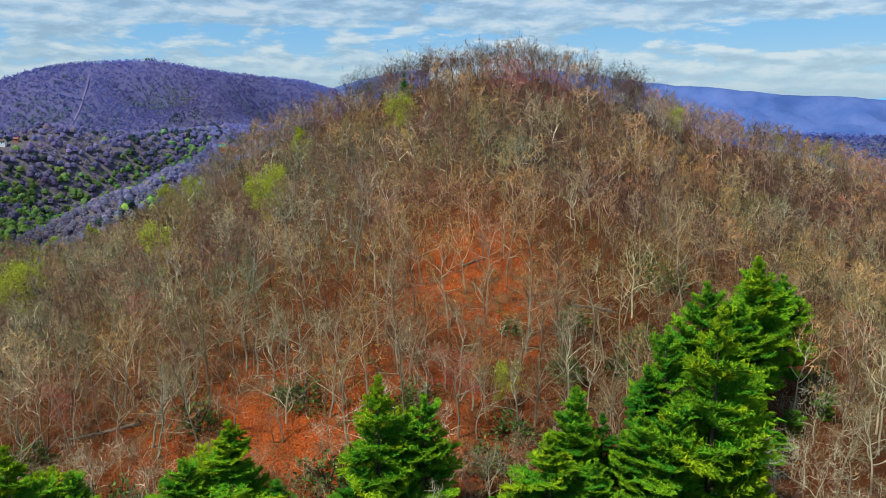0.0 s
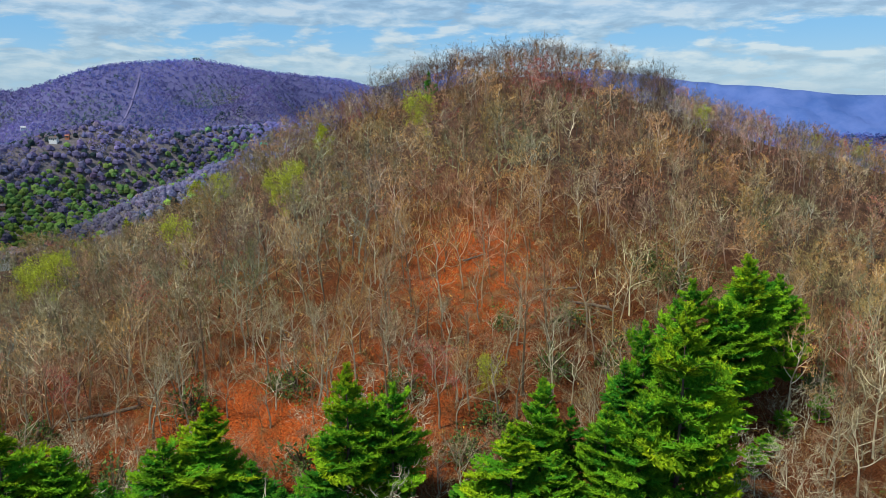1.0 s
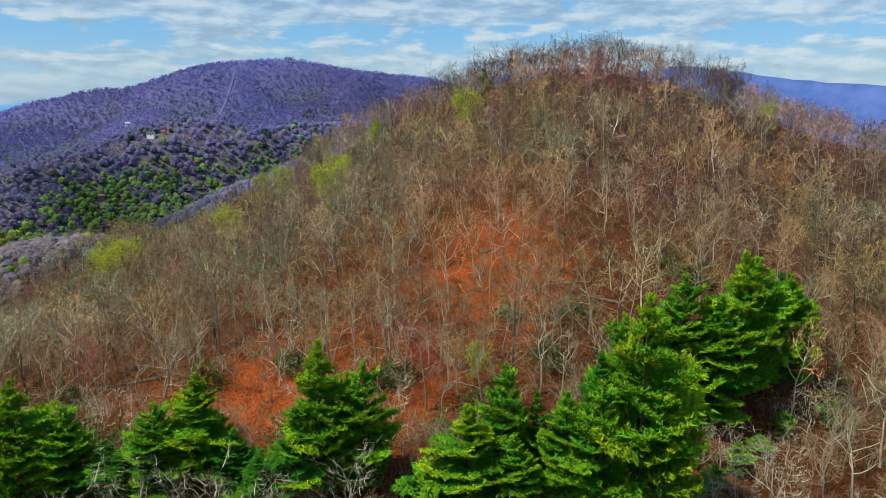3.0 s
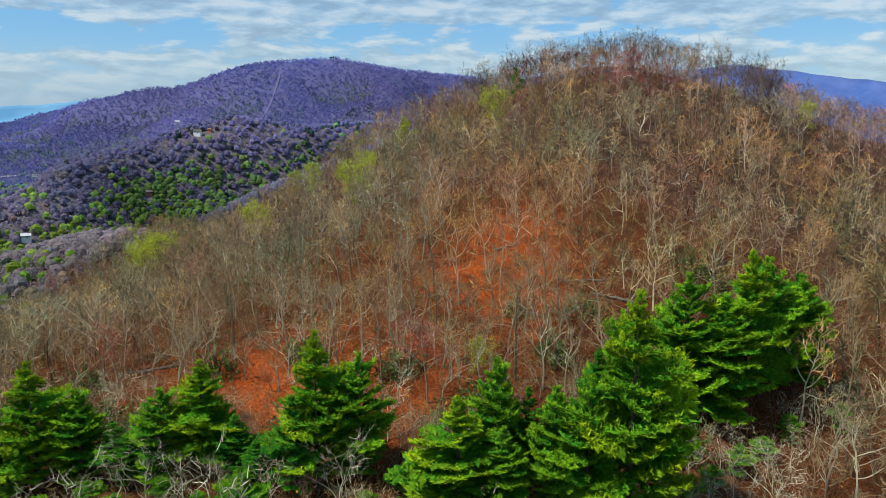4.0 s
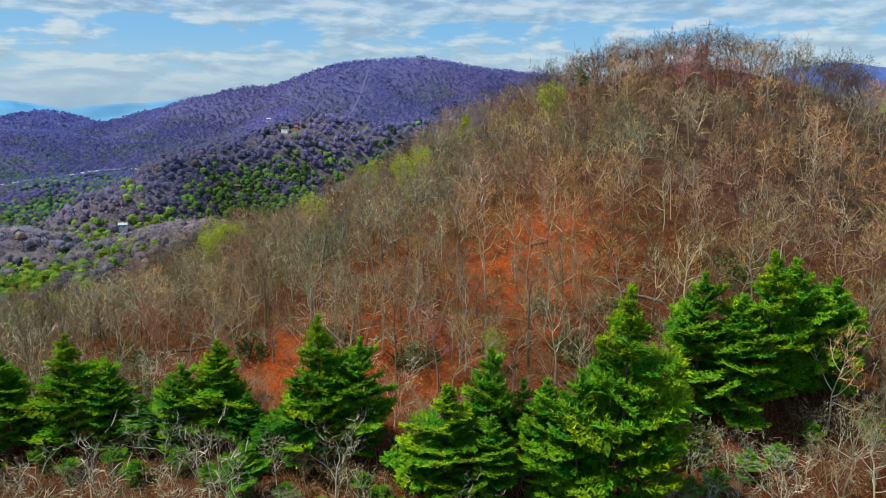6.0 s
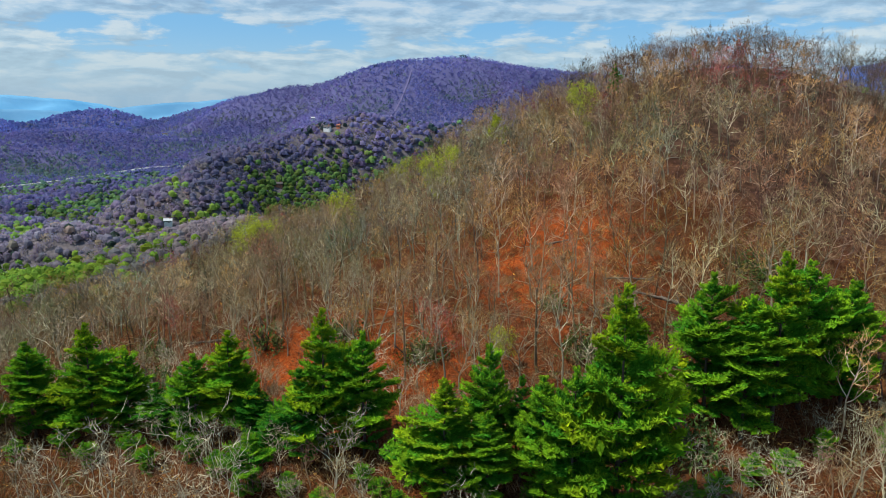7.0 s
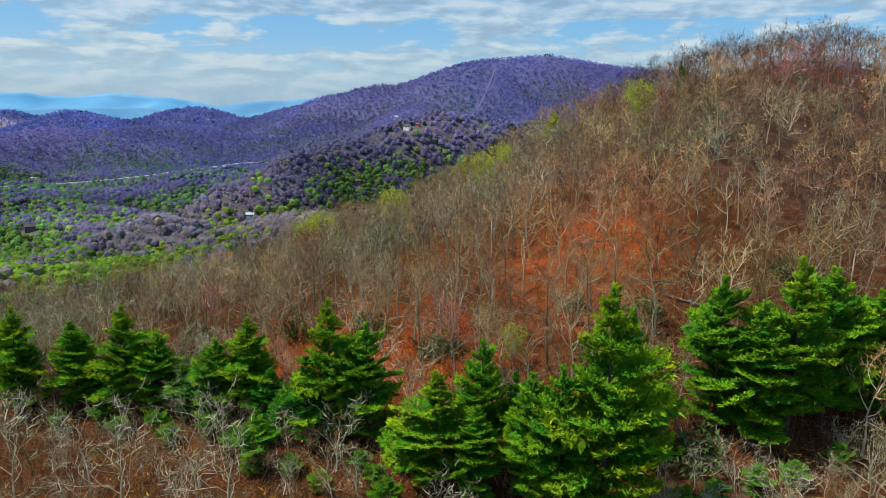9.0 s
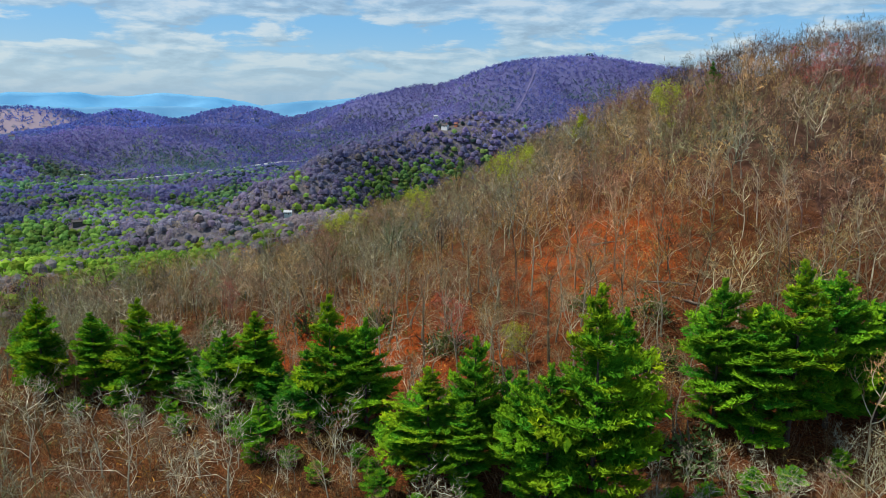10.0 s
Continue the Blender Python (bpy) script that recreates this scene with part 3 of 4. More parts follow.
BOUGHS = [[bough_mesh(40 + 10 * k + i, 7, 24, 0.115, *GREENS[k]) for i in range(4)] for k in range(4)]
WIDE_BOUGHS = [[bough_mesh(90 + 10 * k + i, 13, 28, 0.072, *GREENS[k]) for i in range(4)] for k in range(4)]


def pine(kind, seed, tall, wide, label, base_f=0.16, tiers=14, lean=0.0, dome=0.62):
    rng = np.random.default_rng(seed)
    ob = new("pine_tree")
    s = Soup()
    n = 8
    spine = np.array([(lean * (i / n) ** 2 + rng.normal() * 0.05, rng.normal() * 0.05, -0.8 + (tall + 0.6) * i / n) for i in range(n + 1)])
    s.tube(spine, tall * 0.011 * np.linspace(1.25, 0.06, n + 1), 7, (0.085, 0.062, 0.048))
    v, f, c = s.arrays()
    child("trunk", mesh_of("trunk", v, f, M_BARK, c), ob, "dark grey-brown straight trunk")
    turn = rng.uniform(0, 6.28)
    side = rng.uniform(0.70, 1.18, 8)
    for t in range(tiers):
        g = t / (tiers - 1)
        h = tall * (base_f + (0.985 - base_f) * g ** 0.84)
        reach = wide * 0.5 * max(0.0, 1 - g ** 1.35) ** dome * (0.66 + 0.34 * min(1, g * 3.2)) + 0.55
        reach *= rng.uniform(0.86, 1.10)
        count = 5 if t % 2 else 6
        for b in range(count):
            turn += 6.283 / count + rng.normal() * 0.26
            L = reach * rng.uniform(0.58, 1.18) * side[int(turn * 8 / 6.283) % 8]
            droop = radians(4 + 50 * g * g + rng.normal() * 12)
            p = np.array([np.interp(h / (tall + 0.6) * n, np.arange(n + 1), spine[:, k]) for k in range(2)])
            m = Matrix.Translation((p[0], p[1], h + rng.normal() * 0.5)) @ Matrix.Rotation(turn, 4, "Z") @ Matrix.Rotation(-droop, 4, "Y") @ Matrix.Rotation(rng.normal() * 0.32, 4, "X")
            sc = max(0.9, L)
            m = m @ Matrix.Diagonal((sc, sc * rng.uniform(0.9, 1.25), max(1.5, sc * 1.1), 1))
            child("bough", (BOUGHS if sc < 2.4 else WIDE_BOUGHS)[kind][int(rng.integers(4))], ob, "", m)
    return tagged(ob, label, "tree", "pines along the foot of the hill")


PINE_SPOTS = [  # x, y, height of the top, width, kind
    (-7.7, 78.5, 28.4, 10.5, 0), (-2.5, 80.5, 25.5, 8.5, 1), (-10, 76, 20.5, 6.5, 2),
    (19.6, 83.7, 27.4, 5.5, 2), (15.7, 81.6, 28.0, 7.5, 1), (12, 76, 21.5, 9.0, 0), (17.5, 77, 20.5, 7.0, 1), (23.5, 80.5, 25.3, 8.5, 1),
    (32.6, 82.1, 32.9, 11.5, 0), (27.5, 80, 27.5, 8.0, 1), (31.0, 95.8, 31.3, 8.0, 1), (28, 94, 30.2, 6.5, 2),
    (40.4, 108.1, 34.5, 10.5, 1), (46, 108, 31.5, 11.0, 1), (53.8, 120.2, 35.1, 12.5, 1), (50, 112, 33.0, 10.5, 0), (62.2, 137.6, 32.6, 7.0, 2), (60, 124, 31.5, 10.5, 1),
    (-25.6, 79.8, 21.4, 9.0, 0), (-30.5, 77.5, 20.6, 8.5, 1), (-20, 79, 19.5, 7.0, 2), (-48.7, 73.9, 21.0, 9.0, 0), (-43, 76, 19.8, 8.0, 1), (-38, 77, 17.0, 6.5, 2), (-35, 76, 16.0, 5.5, 2), (-15.5, 76.5, 17.0, 5.5, 2), (-54, 73, 17.0, 6.0, 2), (5.5, 78, 17.0, 5.5, 2),
    (-59, 71, 20.5, 9.0, 1), (-68, 66, 19.5, 9.0, 0), (-75, 68, 19, 8.0, 1),
    (-14, 70, 13.5, 6.0, 3), (-22, 72, 13.0, 6.5, 3), (-33, 70, 12.5, 6.0, 3), (-44, 68, 12.0, 6.0, 3), (-3, 70, 12.0, 5.5, 3), (4, 74, 13.0, 6.0, 3), (8, 71, 15.5, 7.5, 3), (24, 74, 13.5, 6.0, 3), (36, 84, 14.5, 6.5, 3),
    (44, 94, 14.0, 6.5, 3), (52, 104, 14.0, 7.0, 3), (66, 118, 17.0, 7.0, 3), (-18, 74, 15.0, 6.5, 3), (-28, 73, 14.5, 7.0, 3), (-38, 71, 14.0, 6.5, 3), (-50, 69, 13.5, 7.0, 3), (-57, 66, 10.0, 6.0, 3), (-9, 71, 12.5, 6.0, 3), (0.5, 75, 14.0, 6.0, 3), (14, 71, 13.0, 6.0, 3), (20, 74, 14.0, 6.0, 3), (30, 78, 16.0, 7.0, 3), (41, 90, 15.0, 6.0, 3), (48, 99, 16.0, 7.0, 3), (57, 110, 17.0, 7.0, 3), (-16, 309, 77.2, 6.0, 2),
]
PINE_LABELS = ("tall bright green white pine with layered boughs", "full green white pine with dense feathery boughs", "slim dark green pine with a pointed top", "young bushy green pine under the taller trees")
PINES = [pine(0, 11, 20.0, 9.5, PINE_LABELS[0], 0.15, 13, 0.0, 0.78), pine(1, 23, 20.0, 9.0, PINE_LABELS[1], 0.13, 13, 0.0, 0.64), pine(2, 35, 20.0, 7.0, PINE_LABELS[2], 0.18, 13, 0.0, 0.9), pine(3, 47, 20.0, 13.0, PINE_LABELS[3], 0.06, 6, 0.0, 0.45)]
used = set()
_rng = np.random.default_rng(4)
for x, y, top, wide, kind in PINE_SPOTS:
    z = float(height(x, y)) - 0.1
    tall = top - z
    w = 1.10 * wide / (9.5, 9.0, 7.0, 13.0)[kind]
    m = pose(x, y, z, 0, 0, float(_rng.uniform(0, 360))) @ Matrix.Diagonal((w, w, tall / 20.0, 1))
    if kind in used:
        copy_thing(PINES[kind], m)
    else:
        used.add(kind)
        PINES[kind].matrix_basis = m

# ---- bare woods on the hill ----
GREY, PALE, BROWN = (0.30, 0.26, 0.19), (0.50, 0.45, 0.33), (0.19, 0.135, 0.085)
SPECIES = [  # label, bark, twig, buds and how many of them
    ("leafless grey oak with rising limbs", GREY, (0.225, 0.175, 0.092), None, 0),
    ("leafless pale-barked tree with crooked limbs", PALE, (0.29, 0.235, 0.135), None, 0),
    ("leafless brown tree with fine twigs", BROWN, (0.255, 0.142, 0.09), None, 0),
    ("budding tree with ochre catkins", GREY, (0.33, 0.20, 0.08), (0.42, 0.235, 0.06), 420),
    ("budding maple with red flowers", GREY, (0.22, 0.115, 0.10), (0.40, 0.075, 0.06), 1100),
    ("tree with fresh yellow-green leaves", GREY, (0.27, 0.27, 0.06), (0.42, 0.47, 0.035), 3000),
    ("leafless white-barked tree with crooked spreading limbs", (0.50, 0.455, 0.34), (0.29, 0.24, 0.16), None, 0),
]
SHAPES = ((0.26, 0.60, 0.38, 0.26), (0.32, 0.70, 0.30, 0.20), (0.38, 0.82, 0.22, 0.15))   # where the limbs begin, how high the leader goes, the limbs' reach, their crook
CROOKED = (0.16, 0.50, 0.56, 0.36)


def grove(first_seed, counts, detail, twig_w, bud_share, bud_size):
    out = []
    for k, (_, b, t, u, nb) in enumerate(SPECIES):
        for v, shape in enumerate(SHAPES):
            seed = first_seed + 10 * k + v
            if k == 6:
                out.append(bare_tree(seed, 13.0, CROOKED, (7, counts[1], counts[2], counts[3]), detail, b, t, twig_w, None, 0, 0.3, 0.80))
            else:
                out.append(bare_tree(seed, 16.0, shape, counts, detail, b, t, twig_w, u, int(nb * min(1.0, bud_share * (2.0 if k == 5 else 1.0))), bud_size * (1.4 if k == 5 else 0.8)))
    return out


def joined(pair):
    (v0, f0, c0), (v1, f1, c1) = pair
    return np.concatenate([v0, v1]), np.concatenate([f0, f1 + len(v0)]), np.concatenate([c0, c1])


FINE = grove(100, (9, 5, 4, 2), 2, 0.045, 1.0, 0.24)
MID = [joined(t) for t in grove(300, (8, 5, 4, 2), 1, 0.060, 0.5, 0.26)]
FAR = [joined(t) for t in grove(500, (8, 4, 4, 2), 0, 0.095, 0.35, 0.34)]
FARTHEST = [joined(t) for t in grove(700, (6, 4, 3, 2), 0, 0.14, 0.25, 0.38)]

rng = np.random.default_rng(77)
tx, ty = scatter(rng, -300, 290, 30, 425, 6.3)
fx, fy = scatter(rng, -110, 90, 30, 92, 4.0)
mx, my = scatter(rng, -110, 80, 92, 126, 4.6)
upper = (ty >= 126) | ((ty >= 92) & ((tx < -110) | (tx > 80)))
front = fy > np.minimum(76, 50 + 0.66 * fx)
tx, ty = np.r_[tx[upper], mx, fx[front]], np.r_[ty[upper], my, fy[front]]
u = tx - axis(ty)
open_ = np.exp(-(u / 9) ** 2) * smooth(108, 128, ty) * (1 - smooth(168, 188, ty)) * 0.36
open_ = np.maximum(open_, 0.04 * smooth(-70, -40, tx) * (1 - smooth(5, 20, tx)) * smooth(84, 92, ty) * (1 - smooth(112, 128, ty)))
patch = fractal(tx, ty, 40, 3, 61)
keep = rng.random(len(tx)) > np.clip(open_ + 0.06 - patch * 0.3, 0, 0.95)
keep &= (height(tx, ty) > -66) & (tx < 0.66 * ty + 16)
keep &= ~((ty < 67) & (rng.random(len(tx)) < 0.45))
keep &= ~((np.abs(u) > 140 + ty * 0.35))
keep &= ~((ty > 366) & (np.abs(u) < 60)) & ~((ty > 392) & ~((tx > 60) & (ty < 425)))
keep &= ~((ty > 322) & (np.abs(u) < 75) & (rng.random(len(tx)) < 0.12))
for x, y, top, wide, kind in PINE_SPOTS:
    keep &= np.hypot(tx - x, ty - y) > wide * 0.40
tx, ty = tx[keep], ty[keep]
tz = height(tx, ty)
odds = rng.random(len(tx)) + fractal(tx, ty, 55, 2, 83) * 0.9
species = np.select([odds < 0.30, odds < 0.42, odds < 0.70, odds < 1.05], [0, 1, 2, 3], 2)
species[rng.random(len(tx)) < 0.012] = 4
species[(rng.random(len(tx)) < 0.004) & (ty > 210)] = 5
high = (ty > 300) & (rng.random(len(tx)) < 0.35)
species[high & (species != 5)] = rng.choice([0, 2], (high & (species != 5)).sum())
red = np.hypot((tx - 34) / 1.3, ty - 282) < 13
species[red & (rng.random(len(tx)) < 0.8)] = 4
low = ty < 96
species[low] = rng.choice([0, 1, 2, 6], low.sum(), p=(0.32, 0.22, 0.26, 0.20))
scale = rng.uniform(0.62, 1.15, len(tx)) * np.where(low, 0.72, 1.0)
scale[species == 6] *= 1.25
scale[(ty > 322) & (np.abs(tx - axis(ty)) < 70)] *= 1.15
shape = np.where(low, 0, rng.integers(0, 3, len(tx)))
shape[(ty > 240) & (ty < 300) & (shape == 0)] = 1
shape[(ty > 318) & (np.abs(tx - axis(ty)) < 80)] = 0
turn = rng.uniform(0, 6.283, len(tx))

open_edge = (ty > 99) & (ty < 110) & (tx > 38) & (tx < 54)  # no tall trees below the pines
tx, ty, tz, species, scale, shape, turn = (a[~open_edge] for a in (tx, ty, tz, species, scale, shape, turn))

LEAFING = [  # trees in fresh leaf: x, y, height of the top, species
    (-51, 217, 40.6, 5), (-56, 212, 37, 5), (-17, 249, 60.3, 5), (-140, 239, 6, 5), (-147, 233, 3, 5), (-133, 215, 9, 5), (-82, 199, 25, 5), (-97, 284, 30, 5),
    (98, 315, 56, 5), (73, 260, 46, 3), (68, 364, 84, 3), (74, 366, 82, 3), (34, 280, 66, 4), (40, 284, 66, 4), (28, 283, 65, 4),
    (49, 143.6, 34, 3), (46, 141, 33, 3), (-2.4, 105, 26.5, 6), (105, 258, 34, 6), (98, 330, 62, 6), (9.9, 104.5, 18, 5), (3, 66.5, 14.3, 3), (-24.4, 104, 24.7, 6), (-44.5, 130, 27, 6), (68, 292, 66, 6),
    (-10.7, 61.6, 20, 6), (-26.3, 56.4, 19, 6), (-19, 63, 17, 6), (40.8, 95.2, 14.5, 6), (45.6, 98.2, 15, 6), (56.7, 111.7, 15, 6), (52.5, 96.7, 14, 6), (-46.3, 52.4, 16, 6), (25.7, 82, 11.5, 6), (33, 86.5, 11, 6), (66, 118, 16, 6), (-18, 52, 9, 6), (-36, 58, 17, 6), (38, 88, 9, 6), (36, 86, 12, 6), (47, 94, 13, 6), (43, 90, 12, 6), (61, 111, 15, 6), (52, 100, 11.5, 6), (56, 103.5, 12, 6), (48, 100.5, 12, 6),
]
for x, y, top, k in LEAFING:
    hide = np.hypot(tx - x, ty - y) < 3.6
    tx, ty, tz, species, scale, shape, turn = (a[~hide] for a in (tx, ty, tz, species, scale, shape, turn))
order = np.argsort(np.hypot((tx - 4) / 1.6, ty - 86))
close = order[:300]
first = {}


def set_tree(k, v, m, slope=" on the leaf-strewn slope"):
    if (k, v) in first:
        return copy_thing(first[k, v], m)
    ob = first[k, v] = new("leafing_tree" if k == 5 else "bare_tree")
    (v0, f0, c0), (v1, f1, c1) = FINE[k * 3 + v]
    child("trunk", mesh_of("trunk", v0, f0, M_BARK, c0), ob)
    child("crown", mesh_of("crown", v1, f1, M_LEAF if k == 5 else M_TWIG, c1), ob)
    tagged(ob, SPECIES[k][0] + slope, "tree", "broad-leaved trees on the hillside")
    ob.matrix_basis = m
    return ob


for i in close:
    s = scale[i]
    set_tree(int(species[i]), int(shape[i]), pose(tx[i], ty[i], tz[i], 0, 0, math.degrees(turn[i])) @ Matrix.Diagonal((s * rng.uniform(0.95, 1.2), s * rng.uniform(0.95, 1.2), s, 1)))
for x, y, top, k in LEAFING:
    z = float(height(x, y))
    s = min(1.45, max(0.45, (top - z) / (12.0 if k == 6 else 15.0)))
    set_tree(k, 0 if k in (1, 6) else 1, pose(x, y, z, 0, 0, float(rng.uniform(0, 360))) @ Matrix.Diagonal((s, s, max(s, (top - z) / 15.5) if k != 6 else s, 1)))
rest = order[300:]
hue = np.stack([fractal(tx, ty, 30, 3, 200 + i) for i in range(3)], 1) * (0.70, 0.20, 0.50)
shade = np.clip(rng.lognormal(0.0, 0.34, (len(tx), 1)) + hue + rng.normal(size=(len(tx), 3)) * (0.05, 0.03, 0.06), 0.35, 1.75) * (1 + np.outer(smooth(190, 300, ty) * smooth(-70, 0, tx - axis(ty)), (0.06, -0.03, 0.08)))
shade = shade * (1 + np.outer(smooth(10, -60, tx - axis(ty)), (-0.02, 0.0, 0.02)))
shade[np.isin(species, (1, 6))] *= 0.82
shade[species == 5] = 0.75
# crest trees darkened in colour so they read as silhouettes against the sky
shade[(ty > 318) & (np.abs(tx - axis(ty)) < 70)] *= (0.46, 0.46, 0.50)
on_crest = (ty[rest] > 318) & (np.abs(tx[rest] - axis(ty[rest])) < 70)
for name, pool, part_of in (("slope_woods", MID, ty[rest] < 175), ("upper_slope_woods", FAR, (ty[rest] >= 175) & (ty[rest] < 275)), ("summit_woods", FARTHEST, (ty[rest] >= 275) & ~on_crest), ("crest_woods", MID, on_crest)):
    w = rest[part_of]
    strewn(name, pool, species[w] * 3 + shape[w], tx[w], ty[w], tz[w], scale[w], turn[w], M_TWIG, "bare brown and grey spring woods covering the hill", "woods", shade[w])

# ---- brush and saplings ----
def brush(seed, blades, tall, twig, bud=None):
    r = np.random.default_rng(seed)
    s = Soup()
    b = r.normal(size=(blades, 3)) * (0.35, 0.35, 0)
    d = np.c_[r.normal(size=(blades, 2)) * 0.38, r.uniform(0.5, 1.0, blades)] * tall
    k = b + d * r.uniform(0.45, 0.65, (blades, 1))
    tone = np.array(twig) * r.uniform(0.75, 1.3, (blades, 1))
    s.slivers(k, b, np.full(blades, 0.05), tone, r)
    s.slivers(k - d * 0.02, b + d * 0.9 + r.normal(size=(blades, 3)) * 0.12 * tall, np.full(blades, 0.06), tone, r)
    q = b + d * r.uniform(0.35, 0.8, (blades, 1))
    e = r.normal(size=(blades, 3)) * (0.2, 0.2, 0.16) * tall
    s.slivers(q, q + e, np.full(blades, 0.055), np.array(twig) * r.uniform(0.75, 1.3, (blades, 1)), r)
    if bud is not None:
        q = b + d * r.uniform(0.5, 1.0, (blades, 1)) + r.normal(size=(blades, 3)) * 0.2
        s.slivers(q, q + r.normal(size=(blades, 3)) * 0.22, np.full(blades, 0.22), np.array(bud) * r.uniform(0.7, 1.3, (blades, 1)), r)
    return s.arrays()


BRUSH = [brush(900, 14, 4.4, (0.20, 0.13, 0.05)), brush(901, 16, 3.2, (0.20, 0.11, 0.045)), brush(902, 11, 5.0, (0.19, 0.145, 0.075)), brush(903, 13, 3.8, (0.23, 0.14, 0.06), (0.44, 0.22, 0.04)),
         brush(904, 14, 2.4, (0.17, 0.15, 0.05), (0.07, 0.15, 0.025)), brush(905, 14, 4.4, (0.18, 0.10, 0.055)), brush(906, 18, 4.2, (0.10, 0.072, 0.055))]
bx, by = scatter(rng, -150, 130, 30, 185, 3.0)
odds = rng.random(len(bx)) + fractal(bx, by, 30, 3, 15)
ok = odds > 0.10 + 0.2 * np.exp(-((bx - axis(by)) / 10) ** 2) * smooth(112, 130, by) * (1 - smooth(166, 180, by))
bx, by = bx[ok], by[ok]
fx, fy = scatter(rng, -80, 85, 34, 84, 2.2)
bx, by = np.r_[bx[by >= 84], fx], np.r_[by[by >= 84], fy]
ok = by > np.minimum(76, 50 + 0.66 * bx)
bx, by = bx[ok], by[ok]
strewn("undergrowth", BRUSH, rng.choice(6, len(bx), p=(0.24, 0.22, 0.18, 0.10, 0.08, 0.18)), bx, by, height(bx, by) - 0.1, rng.uniform(0.6, 1.4, len(bx)), rng.uniform(0, 6.28, len(bx)), M_TWIG,
       "brown leafless brush and saplings among the trees", "undergrowth")
bx, by = scatter(rng, -70, 130, 296, 374, 4.2)
strewn("summit_undergrowth", BRUSH, rng.choice([1, 5, 6], len(bx)), bx, by, height(bx, by) - 0.1, rng.uniform(0.9, 1.7, len(bx)), rng.uniform(0, 6.28, len(bx)), M_TWIG, "dense brown brush along the hilltop", "undergrowth")

# ---- woods in the valley and on the mountains ----
def tufted_crown(seed, core, tufts, size, twigs=0, width=0.1):
    """A crown seen from afar: small tufts of twig ends or young leaves through a lumpy dome, thickest towards its skin, and a few limbs standing out."""
    r = np.random.default_rng(seed)
    s = Soup()
    d = r.normal(size=(tufts, 3)) + (0, 0, 0.45)
    d /= np.linalg.norm(d, axis=1)[:, None]
    lobe = 0.84 + 0.16 * np.sin(3.0 * np.arctan2(d[:, 1], d[:, 0]) + seed)
    p = d * ((r.uniform(0.78, 1.0, tufts) if core else r.uniform(0.2, 1.0, tufts) ** 0.5) * lobe)[:, None]
    if core:
        # the inner mass of the crown
        n, v = 6, [(0, 0, 0.86)]
        for i in (1, 2):
            for j in range(n):
                a, t, k = i * 0.9, 6.283 * (j + 0.5 * i + r.uniform(-0.3, 0.3)) / n, r.uniform(0.62, 0.92)
                v.append((math.sin(a) * math.cos(t) * k, math.sin(a) * math.sin(t) * k, math.cos(a) * k))
        f = [(0, 1 + j, 1 + (j + 1) % n) for j in range(n)]
        for j in range(n):
            a, b = 1 + j, 1 + (j + 1) % n
            f += [(a, a + n, b), (b, a + n, b + n)]
        s.put(v, f, (core, core, core))
    # each tuft lies along the skin of the crown, a little tilted
    face = d + r.normal(size=(tufts, 3)) * 0.28
    e = np.cross(face, r.normal(size=(tufts, 3)))
    e *= size / (np.linalg.norm(e, axis=1) + 1e-9)[:, None]
    across = np.cross(face, e)
    across *= (size * r.uniform(0.75, 1.25, tufts) / (2 * np.linalg.norm(across, axis=1) + 1e-9))[:, None]
    v = np.stack([p - e * 0.5 - across, p - e * 0.5 + across, p + e * 0.6], 1).reshape(-1, 3)
    s.put(v, np.arange(len(v)).reshape(-1, 3), np.repeat(r.uniform(0.93, 1.08, (tufts, 1)), 3, 0) * np.ones(3))
    if twigs:
        d = r.normal(size=(twigs, 3)) * (0.6, 0.6, 0.3) + (0, 0, 0.7)
        d /= np.linalg.norm(d, axis=1)[:, None]
        s.slivers(np.tile((0.0, 0.0, -0.7), (twigs, 1)), d * r.uniform(0.8, 1.2, (twigs, 1)), width * r.uniform(0.7, 1.3, twigs), r.uniform(0.95, 1.25, (twigs, 1)) * np.ones(3), r)
    return s.arrays()


ROAD = [(-984, 483), (-1004, 564), (-998, 622), (-1006, 715), (-1012, 796), (-1022, 878), (-1004, 916), (-997, 951), (-997, 995), (-980, 1031), (-916, 1076)]
SWATH = [(-712, 1500), (-703, 1464), (-692, 1407), (-689, 1370), (-682, 1328), (-676, 1290)]


def off_line(x, y, line):
    out = np.full(len(x), 1e9)
    for (x0, y0), (x1, y1) in zip(line, line[1:]):
        t = np.clip(((x - x0) * (x1 - x0) + (y - y0) * (y1 - y0)) / ((x1 - x0) ** 2 + (y1 - y0) ** 2), 0, 1)
        out = np.minimum(out, np.hypot(x - x0 - t * (x1 - x0), y - y0 - t * (y1 - y0)))
    return out


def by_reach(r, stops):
    """Mixes distance haze into the woods' colours, from brown-grey near the valley to purple-blue far off."""
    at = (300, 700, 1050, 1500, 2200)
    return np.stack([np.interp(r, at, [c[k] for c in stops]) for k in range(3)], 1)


# the blue that grows from stop to stop is haze in the crown colour
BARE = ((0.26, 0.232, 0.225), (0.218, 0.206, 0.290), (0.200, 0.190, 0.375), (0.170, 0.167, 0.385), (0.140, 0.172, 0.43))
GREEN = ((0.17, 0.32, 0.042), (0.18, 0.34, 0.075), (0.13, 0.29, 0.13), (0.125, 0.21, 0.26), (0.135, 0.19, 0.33))


